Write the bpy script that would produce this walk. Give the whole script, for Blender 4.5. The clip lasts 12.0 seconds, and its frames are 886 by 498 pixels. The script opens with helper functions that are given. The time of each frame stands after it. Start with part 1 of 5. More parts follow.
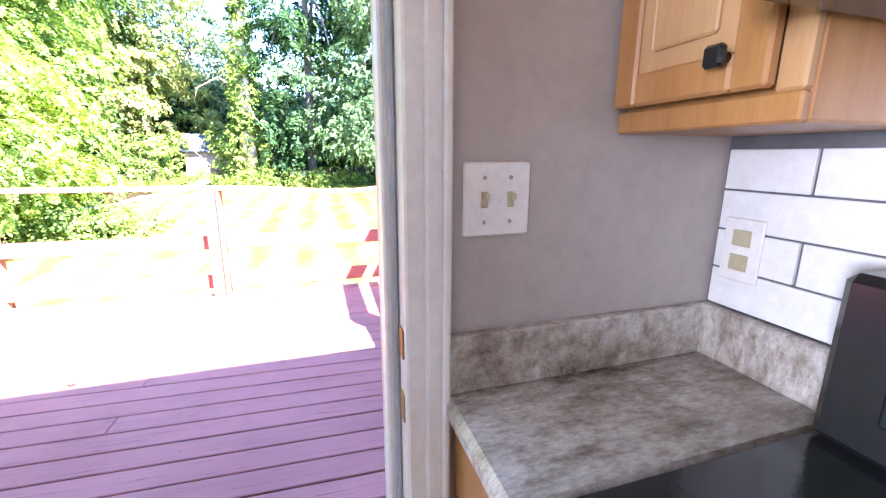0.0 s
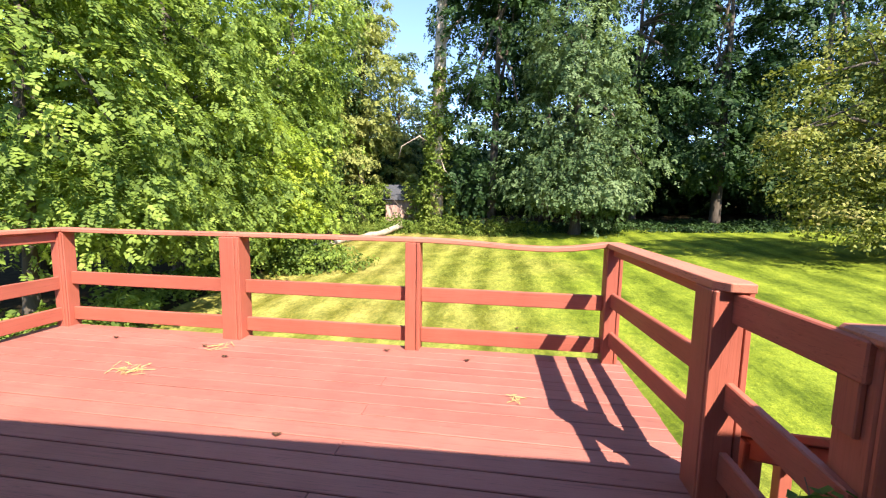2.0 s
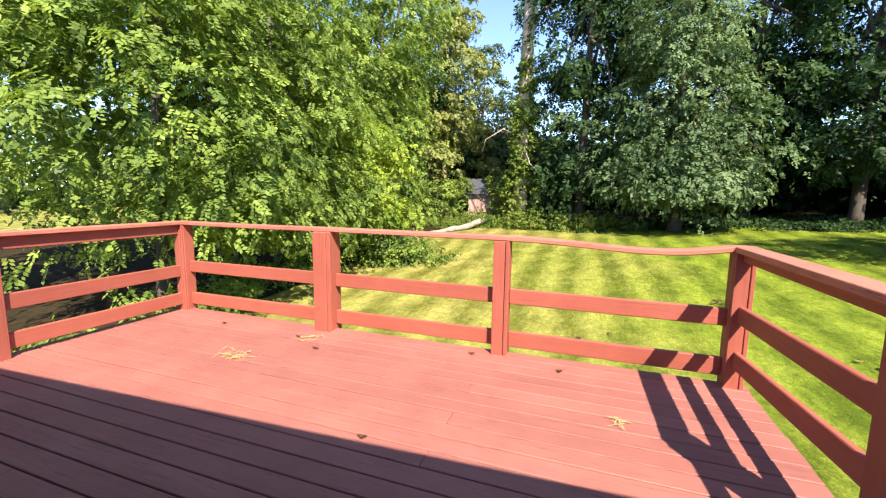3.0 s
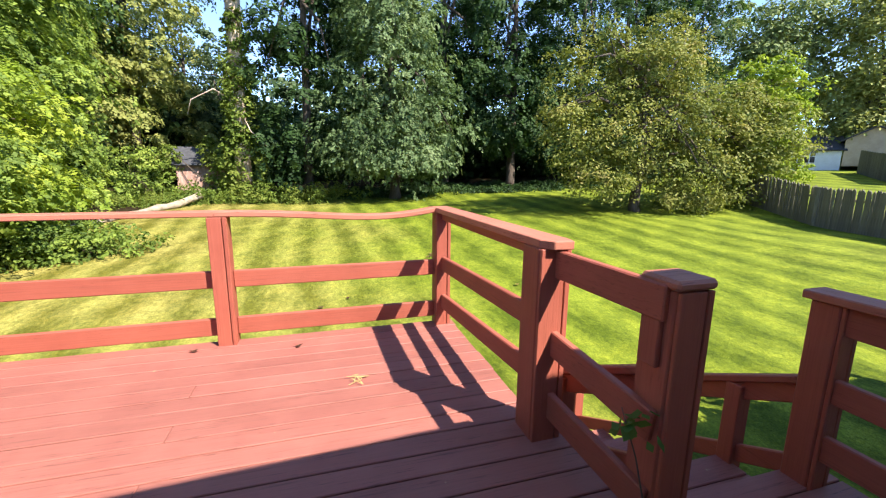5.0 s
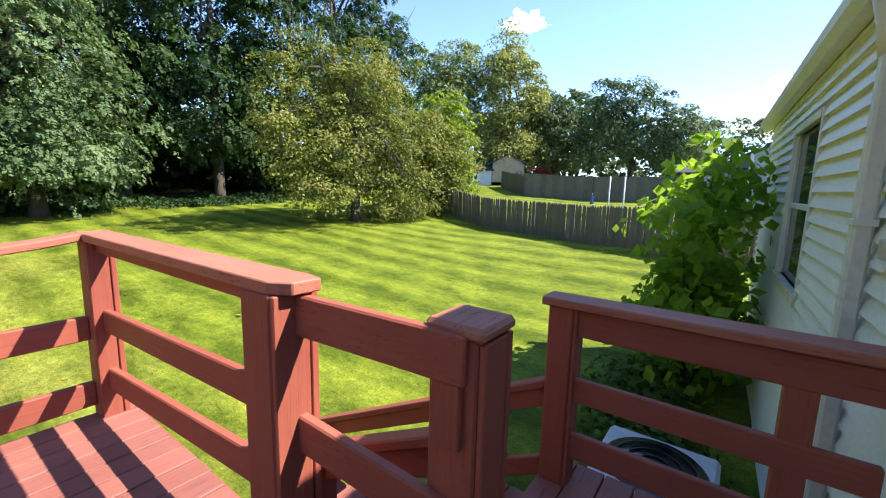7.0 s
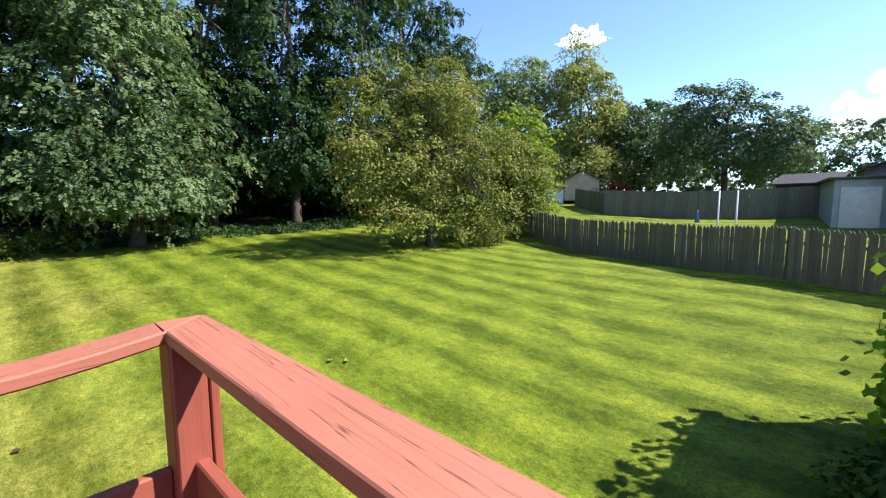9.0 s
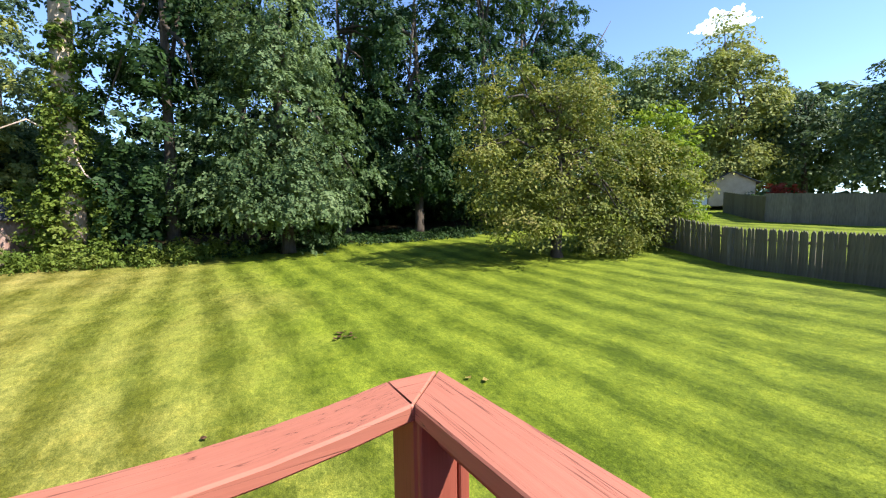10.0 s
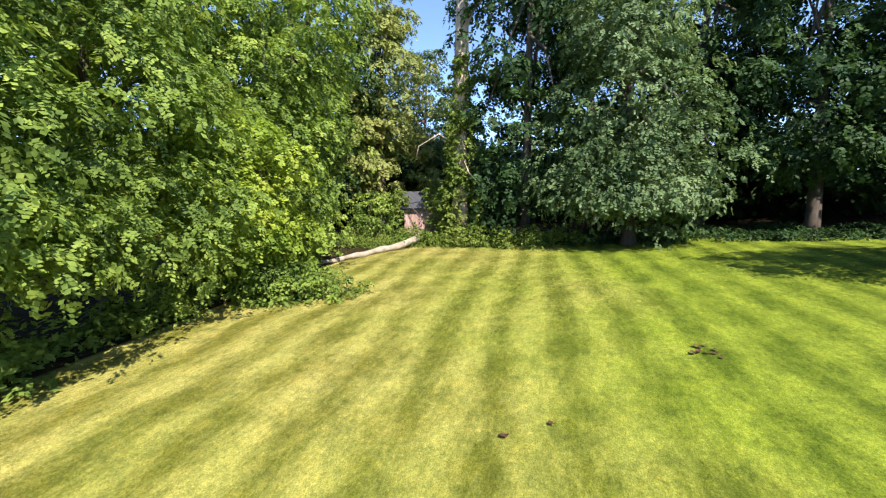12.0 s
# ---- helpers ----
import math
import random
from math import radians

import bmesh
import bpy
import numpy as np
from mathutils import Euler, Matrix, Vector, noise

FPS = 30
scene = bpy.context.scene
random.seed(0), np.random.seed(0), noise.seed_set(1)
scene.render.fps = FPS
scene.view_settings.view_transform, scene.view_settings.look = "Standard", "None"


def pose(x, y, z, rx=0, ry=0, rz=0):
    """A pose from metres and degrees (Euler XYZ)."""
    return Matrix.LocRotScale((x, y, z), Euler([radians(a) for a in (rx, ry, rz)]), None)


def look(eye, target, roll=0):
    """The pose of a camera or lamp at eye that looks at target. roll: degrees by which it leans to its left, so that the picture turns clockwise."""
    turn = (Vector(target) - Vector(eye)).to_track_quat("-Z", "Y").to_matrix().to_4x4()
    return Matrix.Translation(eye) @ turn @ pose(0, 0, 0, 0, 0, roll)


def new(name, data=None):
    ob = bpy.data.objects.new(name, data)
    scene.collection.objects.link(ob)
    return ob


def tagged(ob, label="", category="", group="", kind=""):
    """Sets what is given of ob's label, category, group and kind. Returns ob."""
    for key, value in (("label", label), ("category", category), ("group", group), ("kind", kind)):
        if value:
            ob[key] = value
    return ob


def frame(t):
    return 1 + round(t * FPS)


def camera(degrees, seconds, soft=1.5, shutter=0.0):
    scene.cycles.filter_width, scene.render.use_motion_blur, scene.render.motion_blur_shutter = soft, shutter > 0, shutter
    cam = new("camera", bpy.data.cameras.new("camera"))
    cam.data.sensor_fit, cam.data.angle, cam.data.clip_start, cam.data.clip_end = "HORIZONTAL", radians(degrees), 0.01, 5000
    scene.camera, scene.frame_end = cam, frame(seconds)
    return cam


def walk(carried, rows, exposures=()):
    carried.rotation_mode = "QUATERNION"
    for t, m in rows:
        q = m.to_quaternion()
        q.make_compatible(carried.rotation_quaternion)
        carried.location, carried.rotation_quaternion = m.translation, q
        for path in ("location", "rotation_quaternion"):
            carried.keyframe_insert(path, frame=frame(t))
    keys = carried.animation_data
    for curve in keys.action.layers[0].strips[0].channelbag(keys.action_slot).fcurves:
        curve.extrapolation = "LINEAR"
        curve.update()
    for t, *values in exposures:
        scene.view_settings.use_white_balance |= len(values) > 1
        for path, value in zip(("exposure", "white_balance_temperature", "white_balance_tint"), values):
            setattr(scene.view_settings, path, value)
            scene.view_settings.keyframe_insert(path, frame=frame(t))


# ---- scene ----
cam = camera(94.5, 12.0, soft=1.2)
PATH = [
    (0, (1.09, 1.836, 1.338), (1.6, 3.718, 0.891), 0.25),
    (0.1, (1.06, 1.853, 1.344), (1.483, 3.76, 0.906), 0.0),
    (0.3, (1.0, 1.89, 1.353), (1.226, 3.833, 0.936), -0.3),
    (0.5, (0.939, 1.906, 1.355), (1.014, 3.872, 0.991), 0.6),
    (1, (0.852, 2.038, 1.345), (0.744, 4.011, 1.038), 1.2),
    (1.5, (0.839, 2.211, 1.349), (0.656, 4.186, 1.09), 1.2),
    (2, (0.824, 2.406, 1.377), (0.537, 4.372, 1.15), 0.9),
    (2.5, (0.74, 2.544, 1.392), (0.224, 4.463, 1.168), 0.9),
    (2.7, (0.714, 2.57, 1.39), (0.051, 4.443, 1.157), 0.9),
    (4.3, (0.701, 2.625, 1.402), (0.103, 4.49, 1.001), -0.8),
    (4.5, (0.712, 2.635, 1.396), (0.442, 4.576, 0.999), -0.4),
    (5, (0.784, 2.657, 1.374), (1.336, 4.541, 0.991), 0.5),
    (5.5, (0.844, 2.663, 1.377), (1.897, 4.317, 0.983), 1.2),
    (6, (0.922, 2.711, 1.359), (2.272, 4.138, 0.982), 2.1),
    (6.5, (1.022, 2.899, 1.327), (2.574, 4.116, 0.995), 1.9),
    (6.7, (1.052, 3.028, 1.335), (2.647, 4.194, 1.021), 1.6),
    (8.3, (1.342, 4.129, 1.389), (2.882, 5.38, 1.144), 0.3),
    (8.5, (1.365, 4.278, 1.4), (2.882, 5.56, 1.162), 0.2),
    (9, (1.439, 4.616, 1.42), (2.858, 6.008, 1.208), -0.2),
    (9.5, (1.413, 4.936, 1.45), (2.667, 6.481, 1.253), -0.2),
    (10, (1.34, 5.267, 1.454), (2.338, 6.992, 1.286), -0.8),
    (10.5, (1.346, 5.616, 1.402), (2.028, 7.488, 1.238), -0.8),
    (11, (1.303, 5.84, 1.425), (1.639, 7.804, 1.247), -0.8),
    (11.5, (1.173, 5.93, 1.395), (1.124, 7.921, 1.212), -0.5),
    (12, (1.076, 5.955, 1.371), (0.596, 7.888, 1.181), -0.5),
]
walk(cam, [(t, look(eye, target, roll)) for t, eye, target, roll in PATH],
     exposures=[(0.0, 4.55, 5700, 22), (0.3, 3.95, 6300, 20), (0.6, 3.5, 7000, 20), (1.0, 2.85, 7300, 21), (1.5, 2.3, 7100, 16), (2.5, 1.9, 6950, 13), (4.5, 1.78, 6900, 13), (6.0, 1.82, 6600, 12), (6.6, 1.8, 6600, 12), (9.0, 1.4, 6500, 10), (12.0, 1.5, 6600, 12)])

# ---- light ----
SUN_TO = Vector((0.555, -0.72, 1.0)).normalized()
world = bpy.data.worlds.new("sky")
scene.world = world
world.use_nodes = True
wn = world.node_tree.nodes
sky = wn.new("ShaderNodeTexSky")
sky.sky_type = "NISHITA"
sky.sun_disc = False
sky.air_density, sky.dust_density, sky.ozone_density, sky.altitude = 0.78, 0.02, 4.0, 1200
sky.sun_elevation = math.asin(SUN_TO.z)
sky.sun_rotation = math.atan2(SUN_TO.x, SUN_TO.y)
world.node_tree.links.new(sky.outputs[0], wn["Background"].inputs[0])
wn["Background"].inputs[1].default_value = 0.15
sun = new("sun", bpy.data.lights.new("sun", "SUN"))
sun.data.energy, sun.data.angle, sun.data.color = 4.0, radians(0.5), (1.0, 0.94, 0.85)
sun.matrix_world = look((0, 0, 30), Vector((0, 0, 30)) - SUN_TO)


# ---- materials ----
def mat(name, rough=0.6, metal=0.0, spec=0.5):
    m = bpy.data.materials.new(name)
    m.use_nodes = True
    b = m.node_tree.nodes["Principled BSDF"]
    b.inputs["Roughness"].default_value, b.inputs["Metallic"].default_value = rough, metal
    b.inputs["Specular IOR Level"].default_value = spec
    return m, m.node_tree.nodes, m.node_tree.links, b


def ramp(nodes, stops):
    r = nodes.new("ShaderNodeValToRGB")
    while len(r.color_ramp.elements) < len(stops):
        r.color_ramp.elements.new(0.5)
    for e, (p, c) in zip(r.color_ramp.elements, stops):
        e.position, e.color = p, (*c, 1)
    return r


def coords(nodes, links, scale=(1, 1, 1), kind="Object", turn=0.0):
    tc, mp = nodes.new("ShaderNodeTexCoord"), nodes.new("ShaderNodeMapping")
    mp.inputs["Scale"].default_value = scale
    mp.inputs["Rotation"].default_value = (0, 0, turn)
    links.new(tc.outputs[kind], mp.inputs[0])
    return mp.outputs[0]


def world_coords(nodes, links, scale=(1, 1, 1), turn=0.0):
    geo, mp = nodes.new("ShaderNodeNewGeometry"), nodes.new("ShaderNodeMapping")
    mp.inputs["Scale"].default_value = scale
    mp.inputs["Rotation"].default_value = (0, 0, turn)
    links.new(geo.outputs["Position"], mp.inputs[0])
    return mp.outputs[0]


def noise_tex(nodes, links, vec, scale, detail=5, rough=0.6):
    n = nodes.new("ShaderNodeTexNoise")
    n.inputs["Scale"].default_value, n.inputs["Detail"].default_value, n.inputs["Roughness"].default_value = scale, detail, rough
    links.new(vec, n.inputs["Vector"])
    return n


def mix(nodes, links, a, b, f, mode="MIX"):
    m = nodes.new("ShaderNodeMix")
    m.data_type, m.blend_type = "RGBA", mode
    for sock, v in ((m.inputs[6], a), (m.inputs[7], b), (m.inputs[0], f)):
        if isinstance(v, (int, float)):
            sock.default_value = v
        elif isinstance(v, tuple):
            sock.default_value = (*v, 1)
        else:
            links.new(v, sock)
    return m.outputs[2]


def bump(nodes, links, b, height, strength=0.3, dist=0.01):
    n = nodes.new("ShaderNodeBump")
    n.inputs["Strength"].default_value, n.inputs["Distance"].default_value = strength, dist
    links.new(height, n.inputs["Height"])
    links.new(n.outputs[0], b.inputs["Normal"])


def plain(name, c1, c2, scale=6.0, rough=0.6, metal=0.0, grain=(1, 1, 1), bumpy=0.15, vary=0.0, spec=0.5):
    """Two tones in a cloudy pattern, with fine grain and relief; vary: how far pieces differ from each other."""
    m, nodes, links, b = mat(name, rough, metal, spec)
    v = coords(nodes, links, grain)
    n1, n2 = noise_tex(nodes, links, v, scale), noise_tex(nodes, links, v, scale * 9, 6, 0.7)
    col = ramp(nodes, [(0.3, c1), (0.7, c2)])
    links.new(n1.outputs[0], col.inputs[0])
    fine = ramp(nodes, [(0.3, (0.82, 0.82, 0.82)), (0.7, (1.0, 1.0, 1.0))])
    links.new(n2.outputs[0], fine.inputs[0])
    out = mix(nodes, links, col.outputs[0], fine.outputs[0], 0.8, "MULTIPLY")
    if vary:
        info = nodes.new("ShaderNodeObjectInfo")
        vr = ramp(nodes, [(0.0, (1 - vary,) * 3), (1.0, (1.0, 1.0, 1.0))])
        links.new(info.outputs["Random"], vr.inputs[0])
        out = mix(nodes, links, out, vr.outputs[0], 1.0, "MULTIPLY")
    links.new(out, b.inputs["Base Color"])
    bump(nodes, links, b, n2.outputs[0], bumpy, 0.004)
    return m


def painted_wood(name, c1, c2, bare, grain, wear=0.62, crack=0.5, gap=0.01):
    """Painted board: cloudy paint, long grain cracks, small worn spots."""
    m, nodes, links, b = mat(name, 0.62, 0, 0.35)
    v = coords(nodes, links)
    vg = coords(nodes, links, grain)
    info = nodes.new("ShaderNodeObjectInfo")
    off = nodes.new("ShaderNodeVectorMath")
    off.operation = "MULTIPLY_ADD"
    links.new(info.outputs["Random"], off.inputs[0])
    off.inputs[1].default_value = (37.0, 23.0, 11.0)
    links.new(vg, off.inputs[2])
    cloud = noise_tex(nodes, links, v, 2.2, 6, 0.65)
    fine = noise_tex(nodes, links, off.outputs[0], 14, 8, 0.7)
    cracks = noise_tex(nodes, links, off.outputs[0], 5.0, 3, 0.5)
    spots = noise_tex(nodes, links, v, 9.0, 8, 0.75)
    base = ramp(nodes, [(0.3, c1), (0.7, c2)])
    links.new(cloud.outputs[0], base.inputs[0])
    tone = ramp(nodes, [(0.25, (0.72, 0.72, 0.72)), (0.6, (1, 1, 1))])
    links.new(fine.outputs[0], tone.inputs[0])
    col = mix(nodes, links, base.outputs[0], tone.outputs[0], 0.7, "MULTIPLY")
    ck = ramp(nodes, [(0.5 - gap, (1, 1, 1)), (0.5, (0.10, 0.07, 0.06)), (0.5 + gap, (1, 1, 1))])
    links.new(cracks.outputs[0], ck.inputs[0])
    col = mix(nodes, links, col, ck.outputs[0], crack, "MULTIPLY")
    sp = ramp(nodes, [(wear, (0, 0, 0)), (wear + 0.04, (1, 1, 1))])
    links.new(spots.outputs[0], sp.inputs[0])
    col = mix(nodes, links, col, bare, sp.outputs[0])
    vr = ramp(nodes, [(0.0, (0.86, 0.86, 0.86)), (1.0, (1, 1, 1))])
    links.new(info.outputs["Random"], vr.inputs[0])
    col = mix(nodes, links, col, vr.outputs[0], 1.0, "MULTIPLY")
    links.new(col, b.inputs["Base Color"])
    h = mix(nodes, links, fine.outputs[0], ck.outputs[0], 0.5)
    bump(nodes, links, b, h, 0.35, 0.004)
    return m


def leafy(name, tones, patch=0.35, trans=0.35, rough=0.62):
    """Leaves: tone by leaf and by patch of the crown, light passing through."""
    m, nodes, links, b = mat(name, rough, 0, 0.22)
    geo = nodes.new("ShaderNodeNewGeometry")
    v = coords(nodes, links)
    n = noise_tex(nodes, links, v, patch, 5, 0.75)
    add = nodes.new("ShaderNodeMath")
    add.operation = "MULTIPLY_ADD"
    links.new(geo.outputs["Random Per Island"], add.inputs[0])
    add.inputs[1].default_value = 0.22
    mul = nodes.new("ShaderNodeMath")
    mul.operation = "MULTIPLY_ADD"
    links.new(n.outputs[0], mul.inputs[0])
    mul.inputs[1].default_value, mul.inputs[2].default_value = 2.1, -0.66
    links.new(mul.outputs[0], add.inputs[2])
    k = len(tones) - 1
    col = ramp(nodes, [(0.1 + 0.8 * i / k, c) for i, c in enumerate(tones)])
    links.new(add.outputs[0], col.inputs[0])
    links.new(col.outputs[0], b.inputs["Base Color"])
    tr, mx = nodes.new("ShaderNodeBsdfTranslucent"), nodes.new("ShaderNodeMixShader")
    warm = mix(nodes, links, col.outputs[0], (1.0, 1.0, 0.35), 0.6, "MULTIPLY")
    links.new(warm, tr.inputs[0])
    mx.inputs[0].default_value = trans
    links.new(b.outputs[0], mx.inputs[1])
    links.new(tr.outputs[0], mx.inputs[2])
    links.new(mx.outputs[0], nodes["Material Output"].inputs[0])
    return m


RED_BARE = (0.42, 0.24, 0.17)
M_DECK = painted_wood("deck paint", (0.30, 0.105, 0.082), (0.37, 0.14, 0.108), (0.46, 0.27, 0.16), (0.14, 8, 8), 0.66, 0.55)
M_RAIL = painted_wood("rail paint", (0.33, 0.085, 0.055), (0.39, 0.11, 0.072), RED_BARE, (0.14, 8, 8), 0.70, 0.25)
M_RAILY = painted_wood("rail paint across", (0.33, 0.085, 0.055), (0.39, 0.11, 0.072), RED_BARE, (8, 0.14, 8), 0.70, 0.35)
M_POST = painted_wood("post paint", (0.33, 0.085, 0.055), (0.39, 0.11, 0.072), RED_BARE, (8, 8, 0.14), 0.72, 0.2)
M_CAP = painted_wood("cap paint", (0.42, 0.145, 0.095), (0.48, 0.185, 0.125), (0.36, 0.24, 0.19), (0.12, 8, 8), 0.69, 0.75)
M_CAPY = painted_wood("cap paint across", (0.42, 0.145, 0.095), (0.48, 0.185, 0.125), (0.36, 0.24, 0.19), (8, 0.12, 8), 0.68, 0.85, 0.007)
M_SIDING = plain("siding", (0.84, 0.84, 0.80), (0.90, 0.89, 0.86), 3, 0.5, 0, (1, 1, 2), 0.08)
M_WHITE = plain("white trim", (0.70, 0.69, 0.66), (0.80, 0.79, 0.76), 4, 0.45, 0, (1, 1, 1), 0.1)
M_TRIM_OLD = plain("weathered trim", (0.50, 0.44, 0.34), (0.72, 0.68, 0.58), 7, 0.7, 0, (1, 1, 1), 0.4)
M_WALL = plain("greige wall paint", (0.40, 0.365, 0.335), (0.43, 0.39, 0.36), 3, 0.6, 0, (1, 1, 1), 0.05)
M_CEIL = plain("ceiling paint", (0.72, 0.72, 0.70), (0.78, 0.78, 0.76), 3, 0.8)
M_FLOOR = plain("floor boards", (0.25, 0.17, 0.11), (0.34, 0.24, 0.16), 3, 0.4, 0, (1, 8, 1))
M_TILE = plain("white glazed tile", (0.76, 0.76, 0.76), (0.82, 0.82, 0.82), 4, 0.12, 0, (1, 1, 1), 0.02, 0.03)
M_GROUT = plain("dark grout", (0.10, 0.10, 0.11), (0.16, 0.16, 0.17), 20, 0.8)
M_OAK = plain("oak", (0.36, 0.165, 0.05), (0.47, 0.24, 0.085), 5, 0.35, 0, (6, 6, 0.8), 0.1)
M_OAKL = plain("pale oak panel", (0.46, 0.26, 0.11), (0.55, 0.34, 0.16), 5, 0.35, 0, (6, 6, 0.8), 0.1)
M_BLACK = plain("black enamel", (0.012, 0.012, 0.013), (0.02, 0.02, 0.022), 6, 0.18, 0, (1, 1, 1), 0.02)
M_DARKGLASS = plain("dark glass", (0.012, 0.014, 0.016), (0.02, 0.022, 0.026), 3, 0.06)
M_STEEL = plain("worn metal", (0.35, 0.34, 0.32), (0.5, 0.48, 0.45), 12, 0.4, 0.9)
M_BRASS = plain("tarnished brass", (0.35, 0.22, 0.08), (0.5, 0.34, 0.14), 12, 0.4, 0.9)
M_IVORY = plain("ivory plastic", (0.42, 0.37, 0.24), (0.5, 0.45, 0.3), 12, 0.4)
M_PLATE = plain("white plastic", (0.75, 0.73, 0.70), (0.8, 0.78, 0.76), 8, 0.3, 0, (1, 1, 1), 0.02)
M_BARK = plain("bark", (0.05, 0.038, 0.028), (0.11, 0.085, 0.065), 5, 0.9, 0, (3, 3, 0.6), 0.9)
M_DEAD = plain("bare dead wood", (0.44, 0.31, 0.23), (0.64, 0.51, 0.42), 3, 0.85, 0, (3, 3, 0.5), 0.7)
M_LOG = plain("weathered log", (0.20, 0.16, 0.11), (0.46, 0.39, 0.30), 4, 0.9, 0, (1, 1, 1), 0.7)
M_FENCE = plain("grey weathered picket", (0.13, 0.115, 0.085), (0.22, 0.20, 0.155), 4, 0.9, 0, (5, 5, 0.7), 0.5, 0.3)
M_SHINGLE = plain("dark shingles", (0.035, 0.037, 0.045), (0.07, 0.072, 0.08), 6, 0.9, 0, (1, 1, 1), 0.6)
M_SHEDRED = plain("faded barn boards", (0.24, 0.12, 0.09), (0.5, 0.34, 0.28), 2.2, 0.85, 0, (3, 3, 0.7), 0.4)
M_TAN = plain("tan boards", (0.46, 0.34, 0.22), (0.56, 0.43, 0.29), 3, 0.8)
M_COTTAGE = plain("white cottage boards", (0.68, 0.68, 0.68), (0.78, 0.78, 0.78), 3, 0.7)
M_FARHOUSE = plain("pale grey siding", (0.27, 0.30, 0.34), (0.33, 0.36, 0.40), 3, 0.6)
M_GREYMETAL = plain("grey painted steel", (0.34, 0.36, 0.38), (0.46, 0.47, 0.49), 6, 0.4, 0.3)
M_CONC = plain("pale pad", (0.45, 0.47, 0.5), (0.6, 0.62, 0.65), 6, 0.7)
# soil colour taken darker than soil, so that it holds the trees' shade
M_SHADE_SOIL = plain("mulch and soil darkened for tree shade", (0.020, 0.015, 0.009), (0.05, 0.038, 0.02), 5, 1.0, 0, (1, 1, 1), 0.6, 0, 0.02)
M_BLUE = plain("faded blue plastic", (0.06, 0.12, 0.3), (0.09, 0.17, 0.38), 5, 0.5)
M_STRAW = plain("dry straw", (0.42, 0.30, 0.10), (0.6, 0.45, 0.2), 30, 0.8)
M_DRYLEAF = plain("dry brown leaf", (0.11, 0.05, 0.03), (0.2, 0.1, 0.05), 20, 0.8)

# near-black tones: part of the woods' shade is in the leaf colour
L_BACK = leafy("back tree leaves darkened for woods shade", [(0.010, 0.026, 0.010), (0.024, 0.056, 0.017), (0.046, 0.095, 0.026), (0.085, 0.145, 0.042)])
# silvery tones spread wide: tuft light and the shade between are in the colour
L_MAPLE = leafy("silvery maple leaves", [(0.035, 0.065, 0.025), (0.085, 0.14, 0.052), (0.15, 0.22, 0.09), (0.25, 0.32, 0.15)], 0.3)
L_LEFT = leafy("hedge leaves", [(0.06, 0.105, 0.024), (0.13, 0.20, 0.04), (0.25, 0.345, 0.062), (0.42, 0.49, 0.11)], 0.6, 0.45)
L_YELLOW = leafy("yellow-green leaves", [(0.11, 0.18, 0.02), (0.20, 0.29, 0.03), (0.32, 0.40, 0.05), (0.44, 0.48, 0.08)], 0.6, 0.45)
L_APPLE = leafy("browning leaves", [(0.075, 0.105, 0.022), (0.145, 0.175, 0.035), (0.24, 0.255, 0.058), (0.31, 0.26, 0.085)], 0.5)
# distance haze is mixed into these two sets of leaf tones by lightening them
L_FAR = leafy("far leaves lightened for haze", [(0.055, 0.09, 0.045), (0.10, 0.15, 0.07), (0.15, 0.205, 0.095)], 0.2)
L_FARY = leafy("far yellowing leaves lightened for haze", [(0.16, 0.20, 0.055), (0.26, 0.29, 0.08), (0.37, 0.37, 0.115)], 0.3)
L_PALE = leafy("far pale leaves", [(0.13, 0.19, 0.075), (0.21, 0.27, 0.10), (0.30, 0.35, 0.14)], 0.3)
L_SAP = leafy("sapling leaves", [(0.11, 0.22, 0.025), (0.24, 0.40, 0.045), (0.42, 0.58, 0.08)], 0.8, 0.65)
L_WEED = leafy("weeds", [(0.07, 0.12, 0.02), (0.14, 0.20, 0.03), (0.24, 0.28, 0.06)], 0.5)
L_IVY = leafy("vine leaves", [(0.03, 0.07, 0.012), (0.07, 0.14, 0.022), (0.12, 0.2, 0.04)], 0.6)
L_REDB = leafy("red leaves", [(0.2, 0.03, 0.02), (0.35, 0.07, 0.04)], 0.6)


def granite():
    m, nodes, links, b = mat("speckled stone counter", 0.25)
    v = coords(nodes, links, (1, 2.2, 1))
    n1, n2, n3 = noise_tex(nodes, links, v, 7, 8, 0.75), noise_tex(nodes, links, v, 38, 6, 0.8), noise_tex(nodes, links, v, 3, 4, 0.6)
    c = ramp(nodes, [(0.28, (0.10, 0.075, 0.06)), (0.42, (0.33, 0.29, 0.24)), (0.55, (0.52, 0.49, 0.45)), (0.72, (0.70, 0.68, 0.65))])
    links.new(n1.outputs[0], c.inputs[0])
    c2 = ramp(nodes, [(0.35, (0.45, 0.42, 0.4)), (0.6, (1, 1, 1))])
    links.new(n2.outputs[0], c2.inputs[0])
    links.new(mix(nodes, links, c.outputs[0], c2.outputs[0], 0.8, "MULTIPLY"), b.inputs["Base Color"])
    return m


M_GRANITE = granite()


